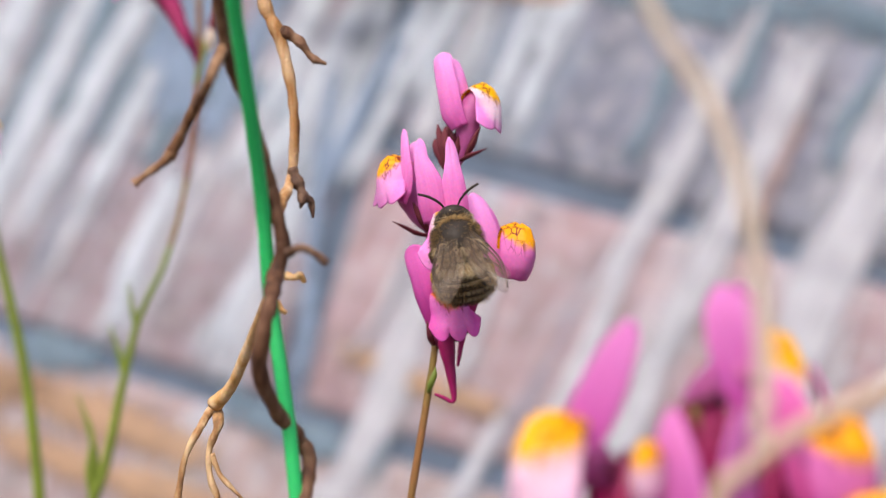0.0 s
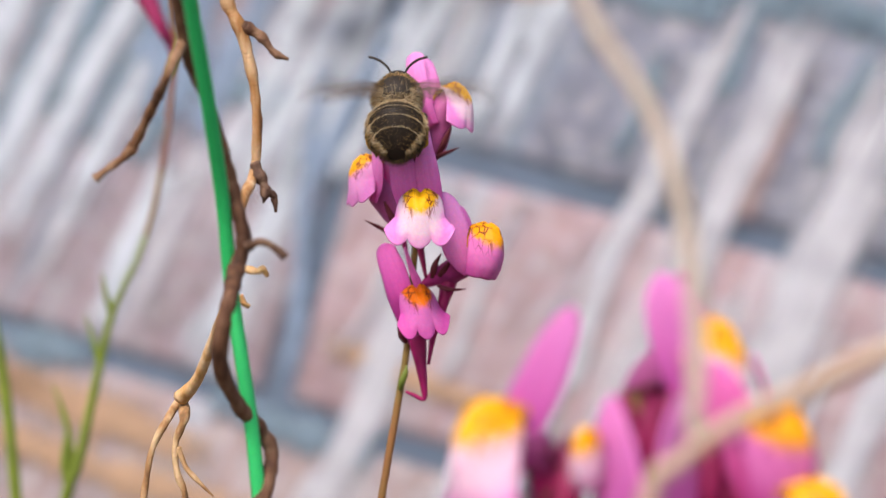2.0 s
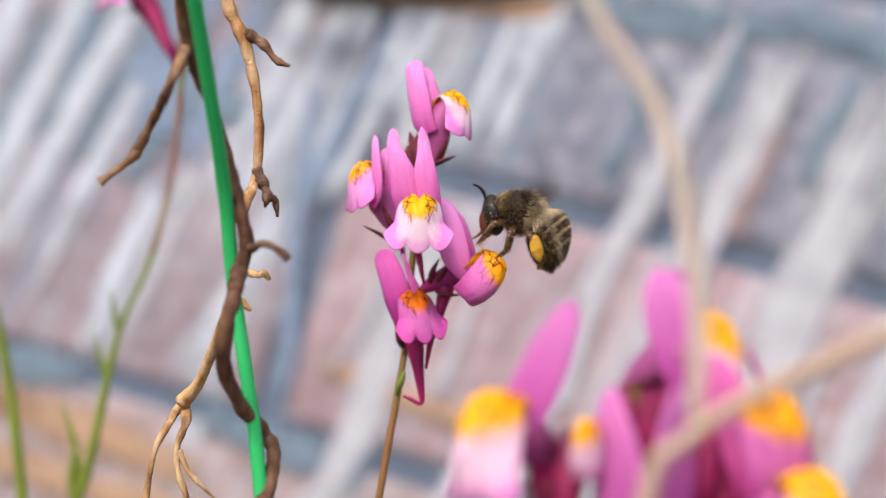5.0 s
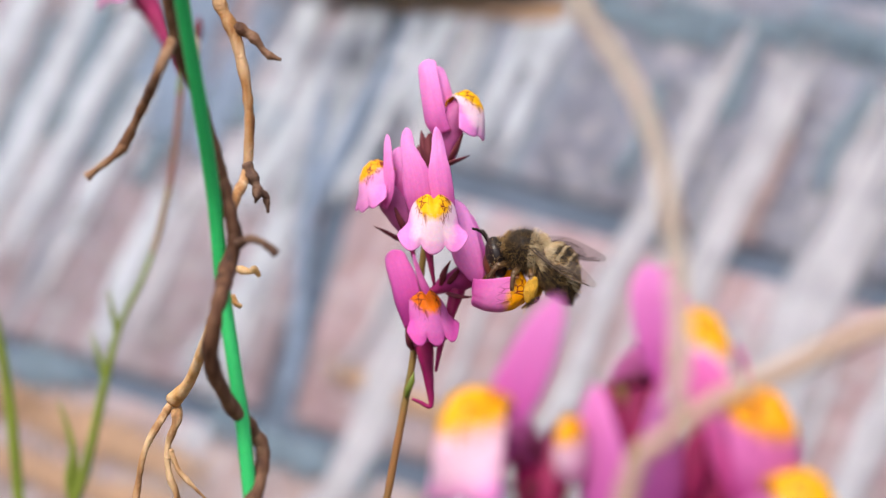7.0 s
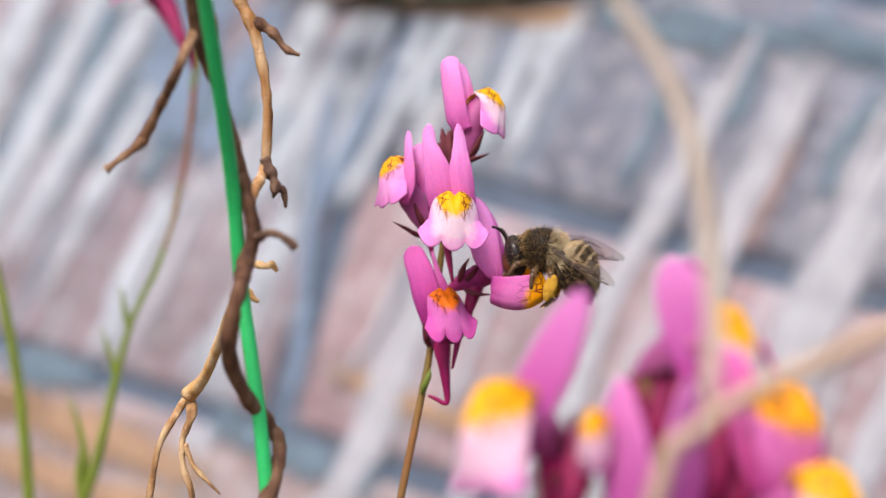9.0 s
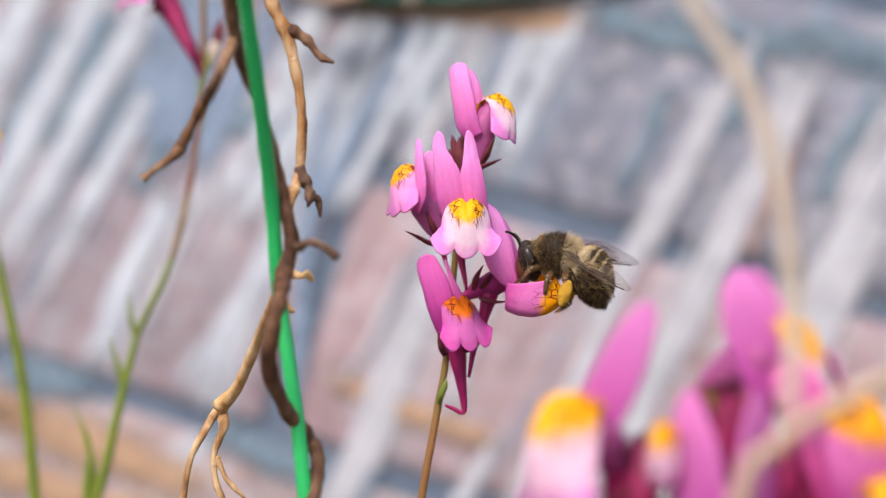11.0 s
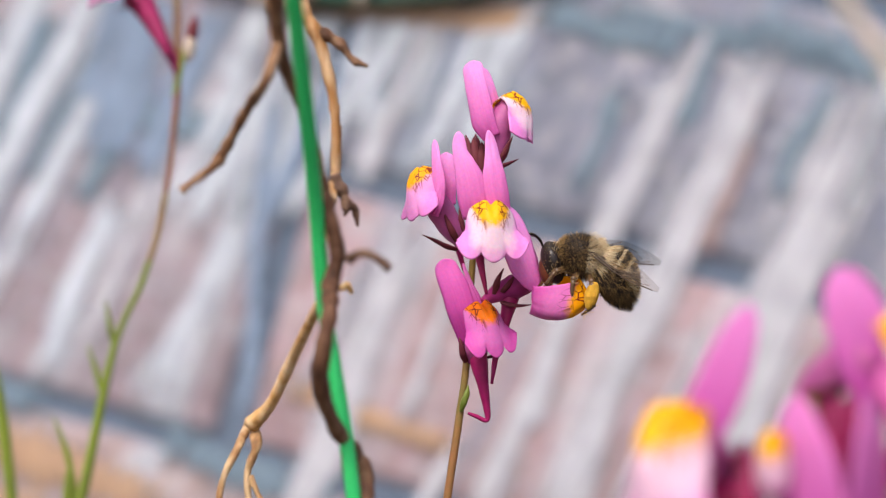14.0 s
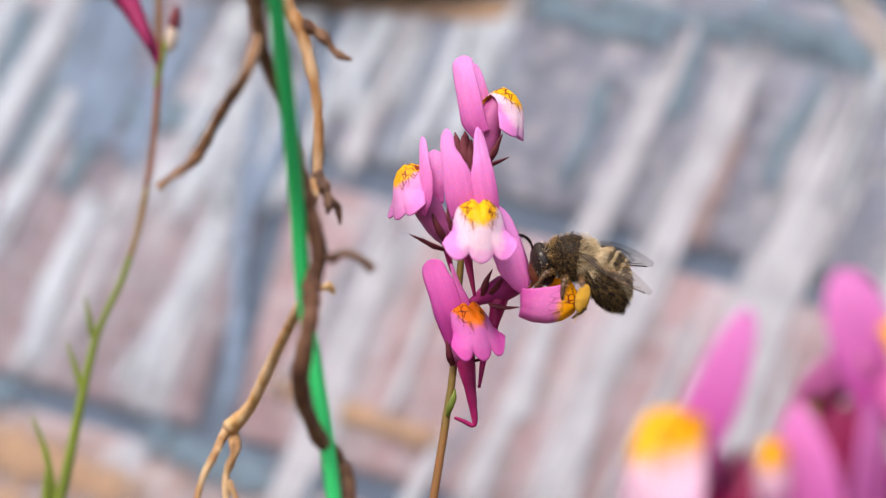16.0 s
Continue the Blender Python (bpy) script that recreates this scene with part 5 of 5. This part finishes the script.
# ---------------------------------------------------------------- what moves
SPIKE_ROWS = [
    (0.0, pose(0.00136, 0.00000, 0.23280, 0, 0.10, -0.18)),
    (0.5, pose(0.00134, 0.00000, 0.23272, 0, 0.50, -0.33)),
    (1.0, pose(0.00188, 0.00000, 0.23269, 0, 0.86, -0.06)),
    (1.5, pose(0.00245, 0.00000, 0.23235, 0, 1.00, -0.52)),
    (2.0, pose(0.00179, 0.00000, 0.23236, 0, 0.33, -3.52)),
    (2.5, pose(0.00186, 0.00000, 0.23248, 0, 1.05, -4.30)),
    (3.0, pose(0.00144, 0.00000, 0.23261, 0, 0.45, -3.88)),
    (5.5, pose(0.00196, 0.00000, 0.23217, 0, 0.79, -2.84)),
    (6.0, pose(0.00459, 0.00000, 0.23184, 0, 2.81, 0.34)),
    (6.5, pose(0.00421, 0.00000, 0.23202, 0, 1.72, 0.47)),
    (7.0, pose(0.00338, 0.00000, 0.23204, 0, 0.97, -0.45)),
    (7.5, pose(0.00209, 0.00000, 0.23221, 0, 0.48, -1.43)),
    (8.0, pose(0.00270, 0.00000, 0.23223, 0, 1.20, -0.80)),
    (8.5, pose(0.00339, 0.00000, 0.23213, 0, 1.88, 0.50)),
    (9.0, pose(0.00345, 0.00000, 0.23218, 0, 1.60, -0.02)),
    (9.5, pose(0.00295, 0.00000, 0.23199, 0, 0.83, -0.80)),
    (10.0, pose(0.00254, 0.00000, 0.23214, 0, 0.62, -1.40)),
    (12.5, pose(0.00118, 0.00000, 0.23235, 0, 0.18, -0.83)),
    (13.0, pose(0.00090, 0.00000, 0.23236, 0, 0.35, -0.40)),
    (13.5, pose(0.00073, 0.00000, 0.23243, 0, 0.20, 0.28)),
    (14.0, pose(0.00070, 0.00000, 0.23249, 0, 0.20, 0.78)),
    (14.5, pose(0.00034, 0.00000, 0.23243, 0, -0.04, 0.09)),
    (15.0, pose(0.00030, 0.00000, 0.23232, 0, 0.09, -0.41)),
    (15.5, pose(0.00078, 0.00000, 0.23235, 0, 0.39, 0.11)),
    (16.0, pose(0.00074, 0.00000, 0.23215, 0, 0.64, -0.00)),
]
NEAR_ROWS = [
    (0.0, pose(0.01030, -0.07800, 0.23527, 0, 0.00, 0)),
    (0.5, pose(0.00997, -0.07800, 0.23559, 0, 0.00, 0)),
    (1.0, pose(0.00992, -0.07800, 0.23562, 0, 0.00, 0)),
    (1.5, pose(0.00989, -0.07800, 0.23571, 0, 0.00, 0)),
    (2.0, pose(0.00998, -0.07800, 0.23575, 0, 0.00, 0)),
    (2.5, pose(0.00982, -0.07800, 0.23571, 0, 0.00, 0)),
    (3.0, pose(0.00991, -0.07800, 0.23583, 0, 0.00, 0)),
    (5.5, pose(0.00980, -0.07800, 0.23555, 0, 0.00, 0)),
    (6.0, pose(0.00948, -0.07800, 0.23552, 0, 0.00, 0)),
    (6.5, pose(0.00986, -0.07800, 0.23572, 0, 0.00, 0)),
    (7.0, pose(0.00985, -0.07800, 0.23551, 0, 0.00, 0)),
    (7.5, pose(0.01016, -0.07800, 0.23552, 0, 0.00, 0)),
    (8.0, pose(0.00987, -0.07800, 0.23553, 0, 0.00, 0)),
    (8.5, pose(0.00975, -0.07800, 0.23553, 0, 0.00, 0)),
    (9.0, pose(0.00967, -0.07800, 0.23559, 0, 0.00, 0)),
    (9.5, pose(0.00994, -0.07800, 0.23550, 0, 0.00, 0)),
    (10.0, pose(0.01009, -0.07800, 0.23551, 0, 0.00, 0)),
    (12.5, pose(0.00929, -0.07800, 0.23571, 0, 0.00, 0)),
    (13.0, pose(0.00904, -0.07800, 0.23572, 0, 0.00, 0)),
    (13.5, pose(0.00905, -0.07800, 0.23578, 0, 0.00, 0)),
    (14.0, pose(0.00913, -0.07800, 0.23572, 0, 0.00, 0)),
    (14.5, pose(0.00923, -0.07800, 0.23575, 0, 0.00, 0)),
    (15.0, pose(0.00933, -0.07800, 0.23578, 0, 0.00, 0)),
    (15.5, pose(0.00907, -0.07800, 0.23570, 0, 0.00, 0)),
    (16.0, pose(0.00920, -0.07800, 0.23571, 0, 0.00, 0)),
]
FAR_ROWS = [
    (0.0, pose(-0.04414, 0.06500, 0.23882, 0, 0.00, 0)),
    (0.5, pose(-0.04549, 0.06500, 0.23989, 0, 0.00, 0)),
    (1.0, pose(-0.04317, 0.06500, 0.23891, 0, 0.00, 0)),
    (1.5, pose(-0.04321, 0.06500, 0.23903, 0, 0.00, 0)),
    (2.0, pose(-0.04451, 0.06500, 0.23955, 0, 0.00, 0)),
    (2.5, pose(-0.04296, 0.06500, 0.23869, 0, 0.00, 0)),
    (3.0, pose(-0.04338, 0.06500, 0.23862, 0, 0.00, 0)),
    (5.5, pose(-0.04285, 0.06500, 0.23864, 0, 0.00, 0)),
    (6.0, pose(-0.04209, 0.06500, 0.23848, 0, 0.00, 0)),
    (6.5, pose(-0.04397, 0.06500, 0.23914, 0, 0.00, 0)),
    (7.0, pose(-0.04301, 0.06500, 0.23854, 0, 0.00, 0)),
    (7.5, pose(-0.04222, 0.06500, 0.23877, 0, 0.00, 0)),
    (8.0, pose(-0.04412, 0.06500, 0.23887, 0, 0.00, 0)),
    (8.5, pose(-0.04387, 0.06500, 0.23856, 0, 0.00, 0)),
    (9.0, pose(-0.04292, 0.06500, 0.23881, 0, 0.00, 0)),
    (9.5, pose(-0.04419, 0.06500, 0.23878, 0, 0.00, 0)),
    (10.0, pose(-0.04360, 0.06500, 0.23847, 0, 0.00, 0)),
    (12.5, pose(-0.04426, 0.06500, 0.23985, 0, 0.00, 0)),
    (13.0, pose(-0.04420, 0.06500, 0.23997, 0, 0.00, 0)),
    (13.5, pose(-0.04461, 0.06500, 0.23981, 0, 0.00, 0)),
    (14.0, pose(-0.04575, 0.06500, 0.23989, 0, 0.00, 0)),
    (14.5, pose(-0.04574, 0.06500, 0.24005, 0, 0.00, 0)),
    (15.0, pose(-0.04568, 0.06500, 0.23984, 0, 0.00, 0)),
    (15.5, pose(-0.04565, 0.06500, 0.24006, 0, 0.00, 0)),
    (16.0, pose(-0.04557, 0.06500, 0.23993, 0, 0.00, 0)),
]
# the bee: seconds, place in millimetres about the height of 250, head-up tilt, lean, heading
BEE_ROWS = [
    (0.0, 1.9, -14.5, -1.4, 64, -10, 0), (0.5, 1.1, -14.5, -1.2, 64, -6, 0), (1.0, 2.3, -14.5, -1.1, 64, -6, 0), (1.3, 1.1, -14.5, -1.2, 64, -5, 0),
    (1.5, 2.15, -13.0, 1.1, 62, -4, 0), (1.7, 1.7, -10.0, 9.3, 48, -8, 0), (2.0, -1.3, -8.0, 14.4, 40, 0, 0), (2.3, 1.5, -10.0, 14.7, 40, 0, 2),
    (2.5, 2.6, -11.0, 12.3, 40, 4, 4), (2.7, 5.4, -10.0, 10.2, 38, 4, 0), (2.85, 10.4, -5.0, 8.5, 30, -6, 30), (3.0, 15.9, -4.0, 3.5, 16, -28, 78), (3.2, 14.3, -4.0, 3.0, 14, -4, 86),
    (5.3, 14.9, -4.0, 3.7, 14, 0, 84), (5.5, 14.8, -4.0, 3.8, 14, 0, 80), (5.7, 15.4, -4.0, 3.2, 14, 0, 80), (5.8, 17.6, -4.0, -0.8, 34, 0, 82), (5.9, 18.0, -4.0, -1.4, 36, 0, 82), (6.0, 18.4, -3.0, 1.8, 14, 0, 82), (6.5, 17.1, -3.0, -0.4, 12, 0, 82)]


# the stake and its vine sway a little together: seconds, sideways, up, lean
SWAY = ((0.0, 0, 0, 0), (0.5, -0.1, 0.05, -0.14), (1.0, -0.22, 0.04, -0.1), (1.5, -0.25, 0.1, -0.28), (2.0, -0.12, 0.03, -0.3), (2.5, -0.15, 0.05, -0.25), (3.0, -0.2, 0.01, -0.42), (5.5, -0.08, -0.05, -0.35), (6.0, -0.12, -0.06, -0.55),
        (6.5, -0.18, -0.02, -0.6), (7.0, -0.12, -0.05, -0.7), (8.0, -0.14, 0, -0.68), (9.0, -0.25, 0.05, -0.62), (10.0, -0.15, 0.08, -0.9), (12.5, 0.0, 0.05, -0.1), (13.0, -0.1, -0.04, -0.2), (13.5, -0.38, -0.18, -0.48), (14.0, -0.42, -0.1, -0.6), (14.5, -0.15, -0.08, -0.5), (15.0, -0.35, -0.25, -0.5), (15.5, -0.42, -0.14, -0.42), (16.0, -0.46, -0.2, -0.36))


def motions():
    pivot = Matrix.Translation((-0.018, -0.028, 0.25))
    for thing in (stake, vine):
        walk(thing, [(t, pivot @ pose(x * MM, 0, z * MM, 0, a, 0) @ pivot.inverted()) for t, x, z, a in SWAY])
    walk(spike, SPIKE_ROWS)
    walk(near_spike, NEAR_ROWS)
    walk(far_spike, FAR_ROWS)
    walk(side_stem, FAR_ROWS)
    rows = [(t, pose(x * MM, y * MM, (z + 250) * MM, a, b, c)) for t, x, y, z, a, b, c in BEE_ROWS]
    for t, m in SPIKE_ROWS:
        if t >= 7:
            at = m @ Vector((0.0121, -0.003, 0.0173))
            rows.append((t, Matrix.Translation(at) @ pose(0, 0, 0, 8, 0, 82)))
    the_bee.scale = (1.13, 1.13, 1.13)
    walk(the_bee, rows)
    walk(bee_abdomen, [(t, pose(0, 0, 0, a, 0, 0)) for t, a in ((0, 44), (1.3, 44), (1.7, 8), (2, 0), (2.7, 0), (3.2, 0), (5.3, 36), (6.0, 34), (6.5, 22), (16, 22))])
    # hind legs trail in the air
    hip = Vector((0, 1.0, -1.4)) * MM
    trail = Matrix.Translation(hip) @ pose(0, 0, 0, -58, 0, 0) @ Matrix.Translation(-hip)
    for lg in hind_legs:
        walk(lg, [(0, pose(0, 0, 0)), (1.3, pose(0, 0, 0)), (1.6, trail), (4.7, trail), (5.4, pose(0, 0, 0)), (16, pose(0, 0, 0))])
    # the lip of the right-hand flower gives way under the bee
    give = lambda x, y, z, a, turn=50: pose(0.0049 + x * MM, -0.0026 + y * MM, 0.0186 + z * MM, 0, a, 0) @ pose(0, 0, 0, 0, 6, turn)
    rest, low = give(1.4, 0, -0.5, 0, 38), give(3.4, -0.5, -4.6, 80)
    half = give(2.3, -0.5, -3.6, 48)
    walk(pressed_lip, [(0, rest), (3.0, rest), (3.3, rest), (4.6, rest), (5.2, half), (5.6, half), (5.8, low), (7, low), (16, low)])
    # so does the middle one, on the first visit
    sunk = pose(-0.0005, 0, -0.0018)
    walk(facing_flower, [(0, sunk), (1.4, sunk), (1.65, pose(0, 0, 0)), (16, pose(0, 0, 0))])
    down = FACING_LIP @ pose(0.0005, -0.0003, 0, 16, 0, 0)
    walk(facing_lip, [(0, down), (1.4, down), (1.65, FACING_LIP), (16, FACING_LIP)])
    # wings: folded on the flower, beating in the air
    for w, s, fore in wings:
        hinge = ((1.5 if fore else 1.35) * s * MM, (2.6 if fore else 1.8) * MM, (1.65 if fore else 1.5) * MM)
        turn = pose(0, 0, 0, 0, 0, s * ((-78 if s < 0 else -64) + (0 if fore else 6)))
        low_hinge = (hinge[0] * 1.2, hinge[1], hinge[2] - 0.0006)
        folded = pose(*low_hinge, 19 if s < 0 else 1, 0, 0) @ turn @ pose(0, 0, 0, -36, 0, 0)
        at_rest = pose(*hinge, -22, 0, 0) @ pose(0, 0, 0, 0, 0, s * ((-74 if s > 0 else -84) + (0 if fore else 6))) @ pose(0, 0, 0, -6, 0, 0)
        beat = [(0.0, at_rest), (1.33, at_rest)]
        for i in range(142):
            t = 1.4 + i / 30
            w5 = 4 * math.pi * (i + 2) / 5
            beat.append((t, pose(*hinge, 0, -s * (44 * math.sin(w5) + 14), s * (-12 - 12 * math.cos(w5)))))
        beat += [(6.23, folded), (16.0, folded)]
        walk(w, beat)


motions()
